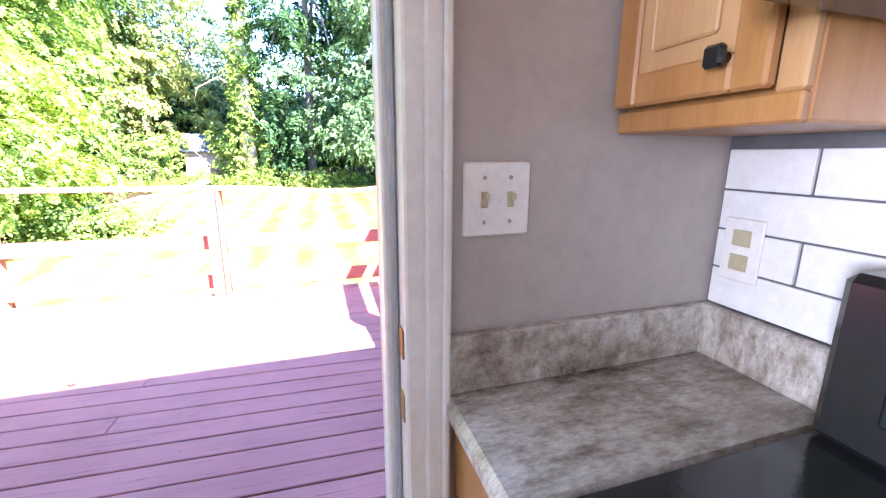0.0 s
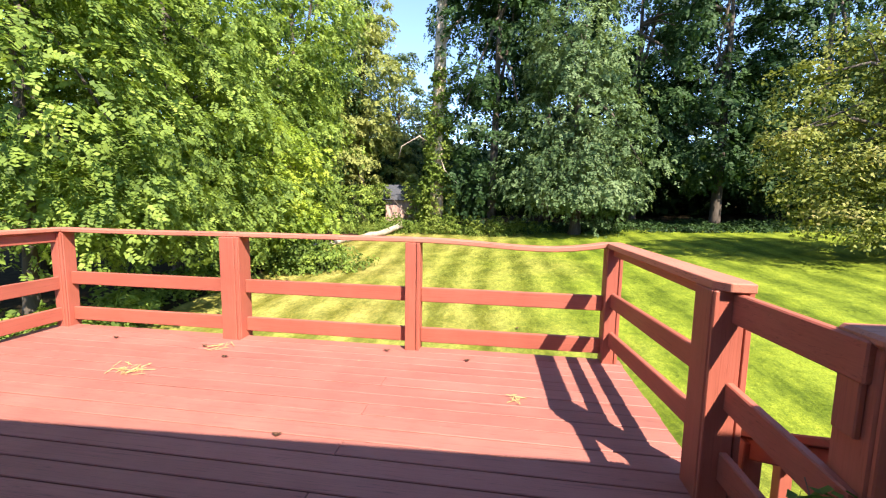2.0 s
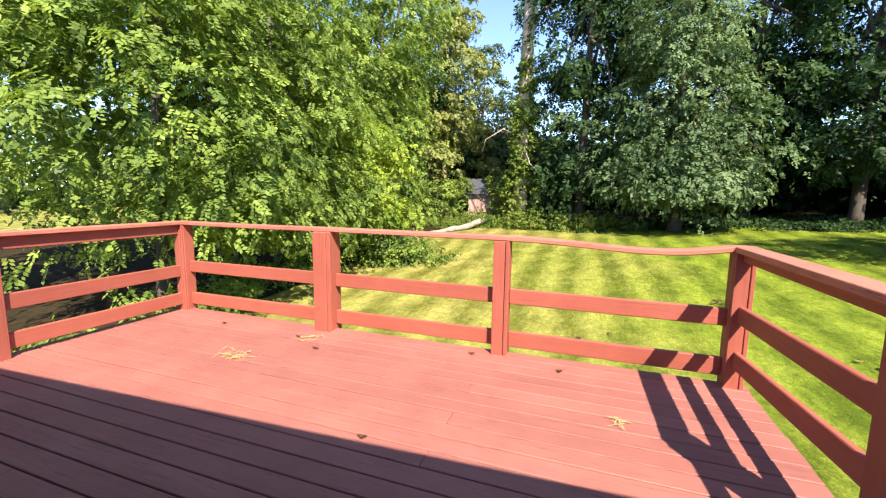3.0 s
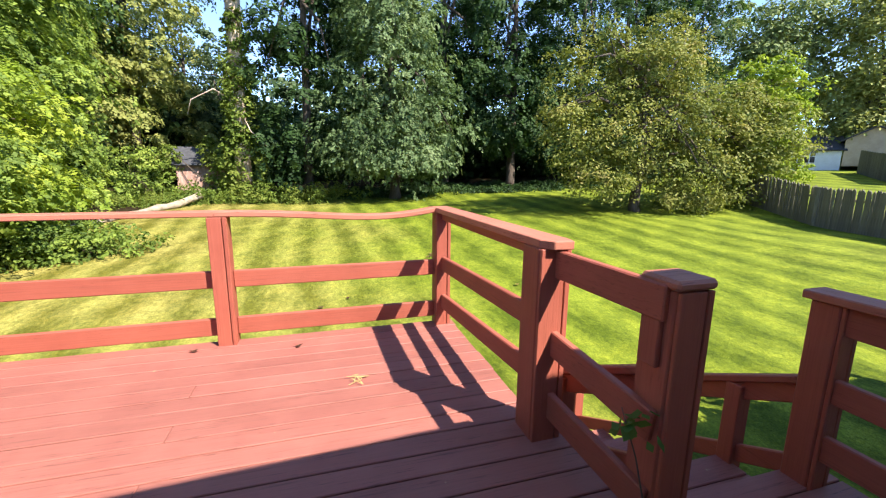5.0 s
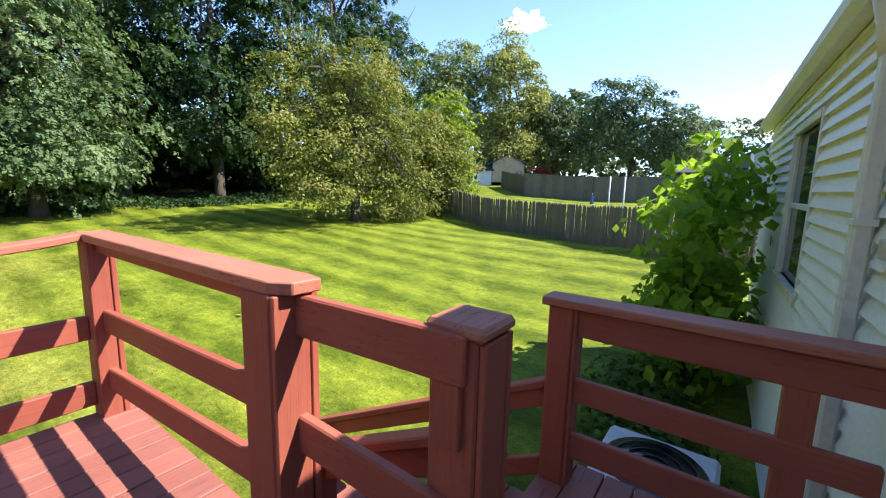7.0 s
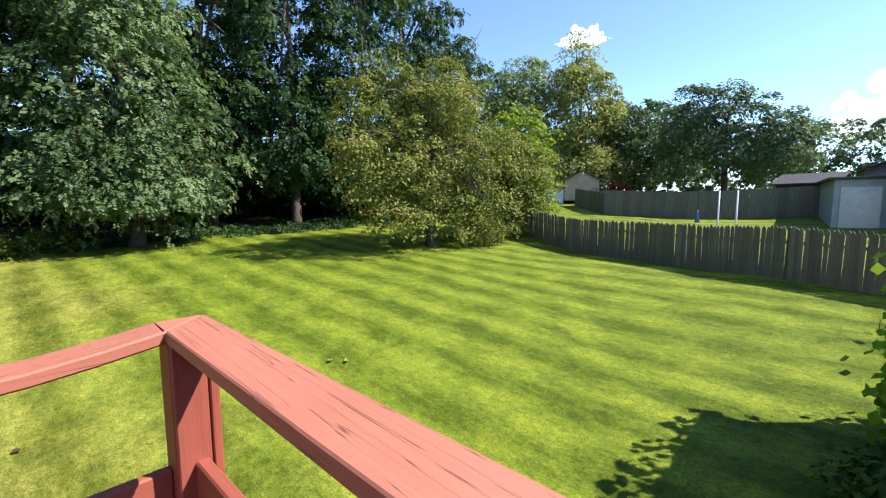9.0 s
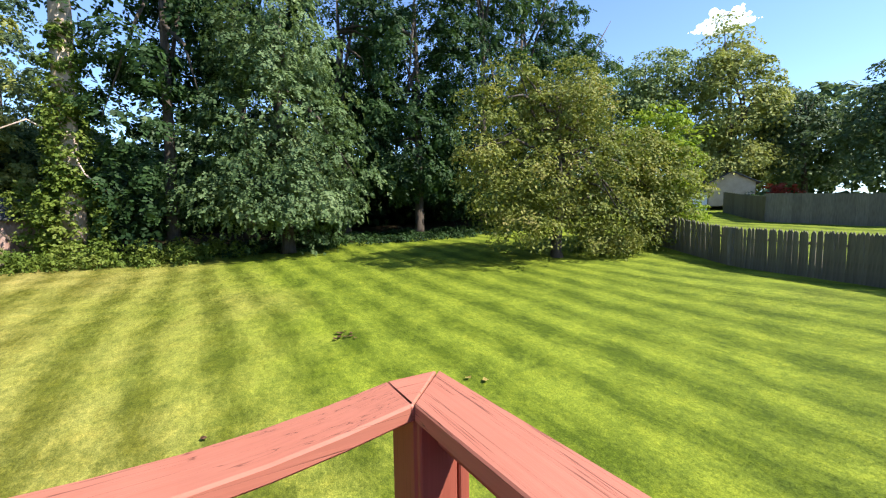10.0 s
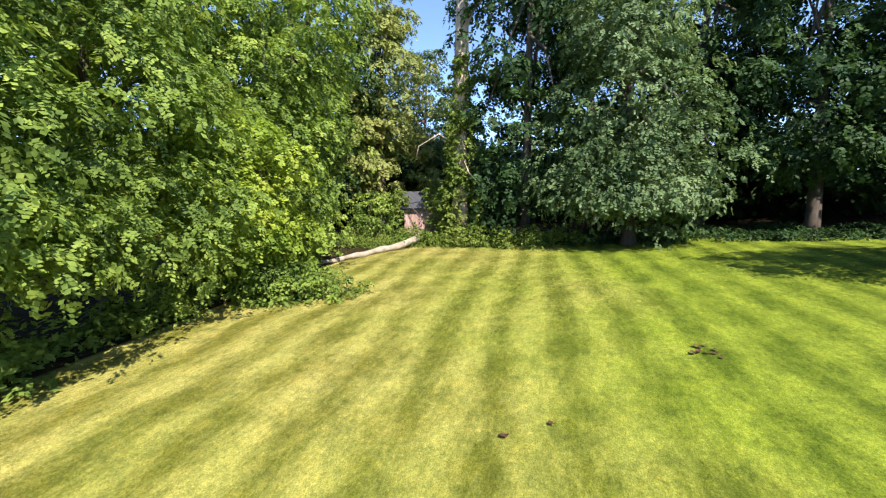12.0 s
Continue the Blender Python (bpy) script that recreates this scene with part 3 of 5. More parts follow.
part("pipe", box(DSX - 0.04, DSX + 0.04, 2.668, 2.74, -1.25, EAVE - 0.3, 0.012), M_WHITE, ds)
part("strap", box(DSX - 0.055, DSX + 0.055, 2.664, 2.745, 1.2, 1.23, 0.002), M_WHITE, ds)


def window(n, x0, x1, z0, z1, label):
    w = thing("window_%d" % n, label, "window", (x0, 2.63, z0), kind="structure")
    fw = 0.07
    part("window_frame", box(x0 - fw, x0, 2.56, 2.669, z0 - fw, z1 + fw), M_WHITE, w)
    part("window_frame", box(x1, x1 + fw, 2.56, 2.669, z0 - fw, z1 + fw), M_WHITE, w)
    part("window_frame", box(x0, x1, 2.56, 2.675, z1, z1 + fw), M_WHITE, w)
    part("window_sill", box(x0 - 0.11, x1 + 0.11, 2.56, 2.688, z0 - fw - 0.01, z0), M_TRIM_OLD, w, "weathered stained wooden sill")
    zm = (z0 + z1) / 2
    part("sash", box(x0, x1, 2.59, 2.64, zm - 0.025, zm + 0.025), M_WHITE, w)
    for xa, xb in ((x0, x0 + 0.04), (x1 - 0.04, x1)):
        part("sash", box(xa, xb, 2.59, 2.64, z0, z1), M_WHITE, w)
    part("pane", box(x0 + 0.04, x1 - 0.04, 2.61, 2.616, z0, zm - 0.025, 0), M_GLASS, w)
    part("pane", box(x0 + 0.04, x1 - 0.04, 2.61, 2.616, zm + 0.025, z1, 0), M_GLASS, w)
    part("backing", box(x0, x1, 2.535, 2.54, z0, z1, 0), M_BLACK, w)


window(1, *W1, "white framed sash window with a stained sill")
window(2, *W2, "narrow white framed sash window")

# back door: frame, stops, threshold, and the leaf standing open inwards
STRIKES = (0.765, 0.885)
df = thing("door_frame", "worn white door frame with metal strike plates", "door frame", (DOOR_R, 2.5, 0), kind="structure")
for sgn, xe in ((1, DOOR_R), (-1, DOOR_L)):
    def xx(a, b):
        return (xe + min(sgn * a, sgn * b), xe + max(sgn * a, sgn * b))
    part("jamb", box(*xx(0, 0.04), 2.385, 2.518, -0.11, DOOR_TOP - 0.03), M_WHITE, df)
    part("door_stop", box(*xx(-0.022, 0.0), 2.455, 2.50, -0.11, DOOR_TOP - 0.04), M_WHITE, df)
    part("weatherstrip", box(*xx(-0.012, 0.0), 2.437, 2.4545, -0.11, DOOR_TOP - 0.04), M_GREYMETAL, df, "grey weatherstrip")
    part("casing", box(*xx(0.03, 0.068), 2.372, 2.39, -0.11, DOOR_TOP + 0.06), M_WHITE, df)
    part("casing_bead", box(*xx(0.055, 0.068), 2.360, 2.372, -0.11, DOOR_TOP + 0.06), M_WHITE, df)
part("head", box(DOOR_L - 0.04, DOOR_R + 0.04, 2.385, 2.518, DOOR_TOP - 0.03, DOOR_TOP), M_WHITE, df)
part("casing", box(DOOR_L - 0.105, DOOR_R + 0.105, 2.372, 2.39, DOOR_TOP, DOOR_TOP + 0.075), M_WHITE, df)
ds_ = thing("door_surround", "peeling white exterior trim and worn metal threshold", "door frame", (OPEN_R, 2.65, 0), kind="structure")
for sgn, oe in ((1, OPEN_R), (-1, OPEN_L)):
    part("brickmould", box(*sorted((oe + sgn * 0.06, oe + sgn * 0.14)), 2.64, 2.69, -0.02, DOOR_TOP + 0.16, 0.008), M_TRIM_OLD, ds_, "peeling white exterior trim")
    part("outer_jamb", box(*sorted((oe - sgn * 0.02, oe + sgn * 0.028)), 2.56, 2.625, -0.02, DOOR_TOP + 0.1, 0.004), M_TRIM_OLD, ds_, "peeling white outer jamb")
part("brickmould", box(OPEN_L - 0.06, OPEN_R + 0.06, 2.64, 2.69, DOOR_TOP + 0.1, DOOR_TOP + 0.16, 0.008), M_TRIM_OLD, ds_)
part("threshold", box(OPEN_L - 0.02, OPEN_R + 0.02, 2.47, 2.69, -0.04, 0.03), M_STEEL, ds_, "worn metal threshold")
for zc in STRIKES:
    part("strike_plate", box(DOOR_R - 0.003, DOOR_R, 2.405, 2.432, zc - 0.026, zc + 0.026, 0.001), M_BRASS, df, "tarnished brass strike plate")
leaf = thing("door_1", "white panelled back door standing open inwards", "door", (DOOR_L, 2.40, 0), kind="structure")
MD = pose(DOOR_L - 0.012, 2.40, 0, 0, 0, -97)
dl = part("door_leaf", box(0.0, 0.79, -0.022, 0.022, 0.01, DOOR_TOP - 0.04, 0.003, MD), M_WHITE, leaf)
for z0, z1 in ((0.2, 0.9), (1.05, 1.9)):
    part("panel", box(0.12, 0.67, -0.027, 0.027, z0, z1, 0.008, MD), M_WHITE, dl)
part("door_handle", tube([MD @ Vector((0.73, -0.05, 0.95)), MD @ Vector((0.73, -0.03, 0.95)), MD @ Vector((0.73, 0.05, 0.95))], [0.026, 0.012, 0.026], 12), M_BRASS, dl)

# ---- kitchen corner ----
sw = thing("switch_plate", "white double toggle switch plate on the wall", "light switch", (1.25, 2.385, 1.13))
sw_plate = part("plate", box(1.193, 1.308, 2.384, 2.39, 1.067, 1.184, 0.003), M_PLATE, sw)
for xc in (1.228, 1.273):
    part("toggle_slot", box(xc - 0.006, xc + 0.006, 2.382, 2.384, 1.113, 1.138, 0.001), M_IVORY, sw_plate, "ivory toggle recess")
    part("toggle", box(xc - 0.004, xc + 0.004, 2.37, 2.383, 1.126, 1.136, 0.001), M_IVORY, sw_plate, "ivory toggle lever")
    for zc in (1.09, 1.16):
        part("screw", tube([(xc, 2.384, zc), (xc, 2.382, zc)], [0.0035, 0.003], 8), M_STEEL, sw_plate)
base_cab = thing("base_cabinet", "oak base cabinet under the stone counter", "cabinet", (1.45, 2.25, -0.11))
part("body", box(1.20, 1.735, 2.135, 2.388, 0.0, 0.76), M_OAK, base_cab)
part("toe_kick", box(1.26, 1.735, 2.135, 2.388, -0.11, 0.0), M_BLACK, base_cab)
part("door", box(1.18, 1.20, 2.145, 2.38, 0.02, 0.58, 0.005), M_OAK, base_cab)
part("drawer_front", box(1.18, 1.20, 2.145, 2.38, 0.60, 0.74, 0.005), M_OAK, base_cab)
ct = thing("countertop", "mottled brown and grey stone countertop with a low upstand", "countertop", (1.43, 2.25, 0.78))
part("slab", box(1.16, 1.735, 2.13, 2.389, 0.762, 0.80, 0.010), M_GRANITE, ct)
part("upstand", box(1.705, 1.734, 2.13, 2.389, 0.80, 0.905, 0.004), M_GRANITE, ct)
part("upstand", box(1.165, 1.705, 2.368, 2.389, 0.80, 0.905, 0.004), M_GRANITE, ct)
upper = thing("wall_cabinet", "oak wall cabinet with a black square knob", "cabinet", (1.58, 2.2, 1.22))
part("body", box(1.483, 1.733, 2.108, 2.388, 1.23, 1.98), M_OAK, upper)
part("face_frame", box(1.468, 1.483, 2.108, 2.388, 1.23, 1.264, 0.003), M_OAK, upper)
part("face_frame", box(1.468, 1.483, 2.108, 2.14, 1.264, 1.98, 0.003), M_OAKL, upper, "pale oak face frame")
cab_door = part("door", box(1.455, 1.467, 2.18, 2.334, 1.314, 1.91, 0.0), M_OAKL, upper, "oak door with a pale centre panel")
for ya, yb, za, zb in ((2.136, 2.18, 1.268, 1.96), (2.334, 2.378, 1.268, 1.96), (2.18, 2.334, 1.268, 1.314), (2.18, 2.334, 1.91, 1.96)):
    part("door_rail", box(1.448, 1.467, ya, yb, za, zb, 0.004), M_OAK, cab_door)
part("panel_field", box(1.450, 1.4545, 2.205, 2.309, 1.34, 1.885, 0.004), M_OAKL, cab_door)
part("knob_stem", tube([(1.449, 2.187, 1.308), (1.436, 2.187, 1.308)], [0.007, 0.007], 8), M_BLACK, cab_door)
part("knob", box(1.424, 1.437, 2.174, 2.20, 1.295, 1.321, 0.004), M_BLACK, cab_door, "black square knob")
rng_ = thing("range", "black enamel kitchen range beside the counter", "range", (1.42, 1.75, -0.11))
part("body", box(1.15, 1.73, 1.37, 2.122, -0.11, 0.785, 0.01), M_BLACK, rng_)
part("cooktop", box(1.13, 1.68, 1.365, 2.125, 0.785, 0.812, 0.008), M_DARKGLASS, rng_, "dark glass cooktop")
part("backguard", box(1.62, 1.725, 1.37, 2.12, 0.812, 1.05, 0.012), M_BLACK, rng_)
part("display", box(1.612, 1.62, 1.45, 2.05, 0.87, 1.01, 0.004), M_DARKGLASS, rng_)
part("oven_handle", tube([(1.10, 1.47, 0.7), (1.10, 2.02, 0.7)], [0.012, 0.012], 8), M_STEEL, rng_)
hood = thing("range_hood", "dark range hood below a wall cabinet", "range hood", (1.5, 1.7, 1.4))
part("shell", box(1.33, 1.733, 1.37, 2.10, 1.33, 1.45, 0.01), M_BLACK, hood)
part("cabinet_above", box(1.483, 1.733, 1.37, 2.10, 1.45, 1.98, 0.004), M_OAK, hood, "oak cabinet over the hood")
ol = thing("wall_outlet", "white outlet plate with ivory sockets on the tiles", "outlet", (1.72, 2.33, 1.03))
ol_plate = part("plate", box(1.720, 1.726, 2.292, 2.364, 0.965, 1.083, 0.002), M_PLATE, ol)
for zc in (1.001, 1.047):
    part("socket", box(1.717, 1.72, 2.311, 2.345, zc - 0.015, zc + 0.015, 0.001), M_IVORY, ol_plate, "ivory socket face")

# ---- wall tiles ----
zt = 0.908
row = 0
wt = bpy.data.objects["wall_tiled"]
while zt < 2.1:
    off = 0.15 if row % 2 else 0.0
    yt = 2.386 + off
    while yt > 0.9:
        y1, y0 = min(yt, 2.386), max(yt - 0.297, 0.9)
        if y1 - y0 > 0.02 and not (zt > 1.18 and y0 > 2.06):
            part("tile", box(1.727, 1.735, y0, y1 - 0.003, zt, zt + 0.072, 0.0012), M_TILE, wt)
        yt -= 0.30
    zt += 0.0755
    row += 1

for ob in [o for o in scene.objects if o not in before and o.parent is None]:
    ob.matrix_basis = (HOUSE if ob.name in OUTSIDE else KITCHEN) @ ob.matrix_basis

# ---- deck ----
DX0, DX1, DY0, DY1 = -3.92, 1.88, 2.795 - 2 * 0.1452, 6.18
deck = thing("deck", "rust-red painted timber deck behind the house", "deck", (0, 4.4, 0), kind="structure")
rd = random.Random(4)
for x in (-3.8, -1.9, 0.0, 1.8):
    part("joist", box(x - 0.02, x + 0.02, 2.78, DY1 - 0.02, -0.23, -0.035, 0), M_RAILY, deck)
part("rim_board", box(DX0, DX1, DY1 - 0.02, DY1 + 0.02, -0.26, -0.032), M_RAIL, deck)
part("rim_board", box(DX1 - 0.02, DX1 + 0.02, 4.35, DY1 - 0.02, -0.26, -0.032), M_RAILY, deck)
part("rim_board", box(DX0 - 0.02, DX0 + 0.02, 2.5, DY1 - 0.02, -0.26, -0.032), M_RAILY, deck)
for x, y in ((-3.8, 6.05), (-1.0, 6.05), (1.7, 6.05), (1.7, 4.4), (-3.8, 3.2)):
    part("footing_post", box(x - 0.07, x + 0.07, y - 0.07, y + 0.07, ground_z(x, y) - 0.1, -0.2), M_POST, deck)
PITCH = 0.1452
planks = []
y = DY0
i = 0
while y < DY1 - 0.05:
    x1 = (1.97 + rd.uniform(-0.02, 0.03)) if y < 4.25 else DX1 + rd.uniform(-0.006, 0.008)
    x1 = min(x1, 1.25 + (y - 2.67) / 0.0524)
    if x1 < DX0 + 0.3:
        y += PITCH
        continue
    cuts = [DX0, x1]
    if i % 3 == 1:
        cuts = [DX0, -0.05 + rd.choice((0.0, -1.9)), x1] if x1 > 1 else [DX0, x1]
    elif i % 4 == 2:
        cuts = [DX0, -1.9, x1] if x1 > 1 else [DX0, x1]
    for a, b in zip(cuts, cuts[1:]):
        planks.append((a + 0.0015, b - 0.0015, y + 0.003 + rd.uniform(0, 0.002), y + PITCH - 0.004 - rd.uniform(0, 0.002), rd.uniform(-0.003, 0.001)))
    y += PITCH
    i += 1
for a, b, y0, y1, dz in planks:
    part("plank", box(a, b, y0, y1, -0.036 + dz, dz, 0.004), M_DECK, deck)

H = 1.05
railing = thing("deck_railing", "rust-red painted timber railing with three rows of boards", "railing", (0, 6.1, 0))


def post(x, y, z0, z1, w, parent, seam=True):
    p = part("post", box(x - w / 2, x + w / 2, y - w / 2, y + w / 2, z0, z1, 0.007), M_POST, parent)
    if seam:
        part("facing_board", box(x - w / 2 + 0.002, x + w / 2 - 0.035, y - w / 2 - 0.022, y - w / 2 - 0.003, z0 + 0.004, z1 - 0.002, 0.004), M_POST, p)
        part("facing_strip", box(x + w / 2 - 0.028, x + w / 2 - 0.001, y - w / 2 - 0.020, y - w / 2 - 0.003, z0 + 0.004, z1 - 0.002, 0.003), M_POST, p)
    return p


RY = 6.105
for x, w in ((-3.79, 0.13), (-1.80, 0.19), (0.015, 0.135), (1.775, 0.13)):
    post(x, RY, -0.03 if x > -3 else -0.03, H - 0.04, w, railing)
for (xa, xb) in ((-3.725, -1.896), (-1.704, -0.054), (0.084, 1.71)):
    part("rail_board", box(xa, xb, RY - 0.01, RY + 0.03, 0.447, 0.582, 0.006), M_RAIL, railing)
    part("rail_board", box(xa, xb, RY - 0.01, RY + 0.03, 0.058, 0.198, 0.006), M_RAIL, railing)


def sag_cap(p0, p1, width, sag, material, skew=1.0):
    """A long cap board with a slight sag, in short lengths of one mesh."""
    bm = bmesh.new()
    p0, p1 = Vector(p0), Vector(p1)
    d = (p1 - p0).normalized()
    s = Vector((-d.y, d.x, 0)) * width / 2
    prof = [(1, 0.006), (0.93, 0.0), (-0.93, 0.0), (-1, 0.006), (-1, 0.034), (-0.93, 0.04), (0.93, 0.04), (1, 0.034)]
    rings = []
    for k in range(13):
        f = k / 12
        c = p0.lerp(p1, f) - Vector((0, 0, sag * math.sin(math.pi * f ** skew)))
        rings.append([bm.verts.new(c + s * u + Vector((0, 0, h))) for u, h in prof])
    for a, b in zip(rings, rings[1:]):
        for k in range(8):
            bm.faces.new((a[k], a[(k + 1) % 8], b[(k + 1) % 8], b[k]))
    bm.faces.new(rings[0])
    bm.faces.new(rings[-1][::-1])
    bmesh.ops.recalc_face_normals(bm, faces=bm.faces)
    return bm


CW = 0.145
for xa, xb, sg in ((-3.87, -1.83, 0.006), (-1.828, -0.001, 0.0), (0.001, 1.70, 0.05)):
    part("cap", sag_cap((xa, RY, H - 0.04), (xb, RY, H - 0.04), CW, sg, M_CAP, 1.9 if sg > 0.03 else 1.0), M_CAP, railing, "sun-bleached cap board")
# the mitred corner and the cap that runs back towards the house
RX = 1.775


def cap_poly(pts, z0, z1, material, name="cap"):
    bm = bmesh.new()
    lo, hi = [bm.verts.new((x, y, z0)) for x, y in pts], [bm.verts.new((x, y, z1)) for x, y in pts]
    n = len(pts)
    bm.faces.new(lo[::-1])
    bm.faces.new(hi)
    for k in range(n):
        bm.faces.new((lo[k], lo[(k + 1) % n], hi[(k + 1) % n], hi[k]))
    bmesh.ops.bevel(bm, geom=[e for e in bm.edges], offset=0.004, segments=1, affect="EDGES")
    return part(name, bm, material, railing, "cracked sun-bleached cap board")


cap_poly([(1.702, RY - CW / 2), (RX - CW / 2, RY - CW / 2), (RX + CW / 2 - 0.006, RY + CW / 2), (1.702, RY + CW / 2)], H - 0.04, H, M_CAP)
cap_poly([(RX - CW / 2 + 0.003, RY - CW / 2), (1.757, 4.36), (1.80, 4.29), (1.90, 4.285), (1.915, 4.36), (RX + CW / 2, RY + CW / 2 - 0.003)], H - 0.04, H + 0.001, M_CAPY)
for z0, z1, h in ((0.975, 0.975, 0.06), (0.558, 0.615, 0.125), (0.215, 0.31, 0.13)):
    part("rail_board", beam((RX, RY - 0.06, z0), (RX + 0.05, 4.44, z1), 0.04, h), M_RAILY, railing)
post(1.835, 4.43, -0.03, H - 0.04, 0.165, railing)
# the side towards the hedge
LX = -3.80
part("cap", sag_cap((LX, 2.80, H - 0.04), (LX, RY - CW / 2 - 0.002, H - 0.04), CW, 0.0, M_CAPY), M_CAPY, railing, "sun-bleached cap board")
post(LX, 4.4, -0.03, H - 0.04, 0.12, railing, False)
post(LX, 2.88, -0.03, H - 0.04, 0.12, railing, False)
for ya, yb in ((2.94, 4.34), (4.46, RY - 0.065)):
    for z0, z1 in ((H - 0.15, H - 0.04), (0.40, 0.535), (0.065, 0.205)):
        part("rail_board", box(LX - 0.02, LX + 0.02, ya, yb, z0, z1, 0.006), M_RAILY, railing)
# short slanting run to the stair post
FX, FY = 1.985, 3.785
for z0, z1, h in ((0.935, 0.925, 0.135), (0.535, 0.45, 0.13), (0.20, 0.12, 0.14)):
    part("rail_board", beam((1.845, 4.37, z0), (FX - 0.075, FY - 0.05, z1), 0.038, h), M_RAILY, railing)

# ---- landing and stairs ----
LZ = -0.13
stairs = thing("deck_stairs", "rust-red painted landing and steps down to the lawn", "stairs", (2.5, 3.9, -0.2))
y = 2.795
while y < 3.93:
    part("plank", box(1.99, 3.20, y + 0.003, min(y + PITCH - 0.004, 3.955), LZ - 0.036, LZ, 0.004), M_DECK, stairs)
    y += PITCH
part("riser", box(1.95, 1.985, 2.72, 4.2, LZ - 0.2, -0.038), M_RAILY, stairs)
part("rim_board", box(1.99, 3.20, 3.90, 3.94, LZ - 0.2, LZ - 0.037), M_RAIL, stairs)
part("rim_board", box(3.16, 3.20, 2.72, 3.90, LZ - 0.2, LZ - 0.037), M_RAILY, stairs)
RISE, RUN = 0.17, 0.34
for x in (2.14, 2.98):
    part("stringer", beam((x, 3.95, LZ - 0.30), (x, 3.95 + 6 * RUN, LZ - 0.30 - 6 * RISE), 0.038, 0.22), M_RAILY, stairs)
for k in range(6):
    zt = LZ - RISE * (k + 1)
    for a, b in ((0.0, 0.172), (0.178, 0.352)):
        part("tread", box(2.10, 3.02, 3.945 + RUN * k + a, 3.945 + RUN * k + b, zt - 0.036, zt, 0.005), M_DECK, stairs)
    for x in (2.14, 2.98):
        part("cleat", box(x - 0.018, x + 0.018, 3.96 + RUN * k, 3.94 + RUN * k + 0.34, zt - 0.14, zt - 0.037), M_RAILY, stairs)

srail = thing("stair_railing", "rust-red painted landing railing with boards and square posts", "railing", (3.03, 3.4, LZ))
post(FX + 0.005, FY, -1.45, 0.975, 0.15, srail)
part("post_cap", box(FX - 0.087, FX + 0.087, FY - 0.10, FY + 0.08, 0.977, 1.015, 0.012), M_CAP, srail, "chamfered post cap")
part("bracket", box(FX - 0.092, FX - 0.071, FY - 0.04, FY + 0.05, 0.68, 0.972, 0.004), M_POST, srail)
GX, GY = 3.03, 3.885
post(GX, GY, LZ - 0.02, 0.79, 0.12, srail)
post(GX + 0.01, 2.99, LZ - 0.02, 0.79, 0.10, srail, False)
part("cap", sag_cap((GX, 2.755, 0.80), (GX, GY + 0.09, 0.79), 0.15, 0.0, M_CAPY), M_CAPY, srail, "worn cap board")
for z0, z1 in ((0.655, 0.789), (0.325, 0.445), (0.025, 0.16)):
    part("rail_board", box(GX - 0.045, GX - 0.008, 2.755, GY - 0.06, z0, z1, 0.006), M_RAILY, srail)
for x, y0, z0, run in ((3.03, 3.95, 0.37, 1.9), (2.08, 3.95, 0.55, 0.66)):
    hr = thing("stair_handrail", "rust-red painted stair handrail on square posts", "handrail", (x, 4.7, -0.8), group="stair handrails")
    slope = 0.5
    part("top_rail", beam((x, y0, z0), (x, y0 + run, z0 - run * slope), 0.09, 0.038), M_RAILY, hr)
    part("rail_board", beam((x, y0, z0 - 0.075), (x, y0 + run - 0.02, z0 - 0.075 - run * slope), 0.036, 0.10), M_RAILY, hr)
    part("rail_board", beam((x, y0, z0 - 0.47), (x, y0 + run - 0.02, z0 - 0.47 - run * slope), 0.036, 0.10), M_RAILY, hr)
    for f in ((0.3 / run,) if run > 1 else ()) + ((0.95 - 0.03 / run),):
        yy = y0 + run * f
        part("post", box(x - 0.045, x + 0.045, yy - 0.045, yy + 0.045, ground_z(x, yy) - 0.1, z0 - run * f * slope - 0.03, 0.005), M_POST, hr)

# ---- beside the house ----
gz = ground_z(4.3, 3.6)
ac = thing("air_conditioner", "round-topped grey air conditioner on a pale pad", "air conditioner", (4.25, 3.55, gz))
part("pad", box(3.75, 4.75, 3.1, 4.05, gz - 0.1, gz + 0.06, 0.02), M_CONC, ac)
part("cabinet", box(3.86, 4.64, 3.18, 3.94, gz + 0.06, gz + 0.60, 0.05), M_GREYMETAL, ac)
part("top_rim", box(3.84, 4.66, 3.16, 3.96, gz + 0.60, gz + 0.66, 0.03), M_CONC, ac, "pale plastic rim")
guard = part("fan_guard", tube([(4.25, 3.56, gz + 0.655), (4.25, 3.56, gz + 0.675)], [0.36, 0.34], 28), M_BLACK, ac, "black fan guard")
for k in range(3):
    part("guard_ring", tube([(4.25 + (0.1 + 0.09 * k) * math.cos(a), 3.56 + (0.1 + 0.09 * k) * math.sin(a), gz + 0.682) for a in np.linspace(0, 6.283, 21)], [0.006] * 21, 5), M_BLACK, guard)


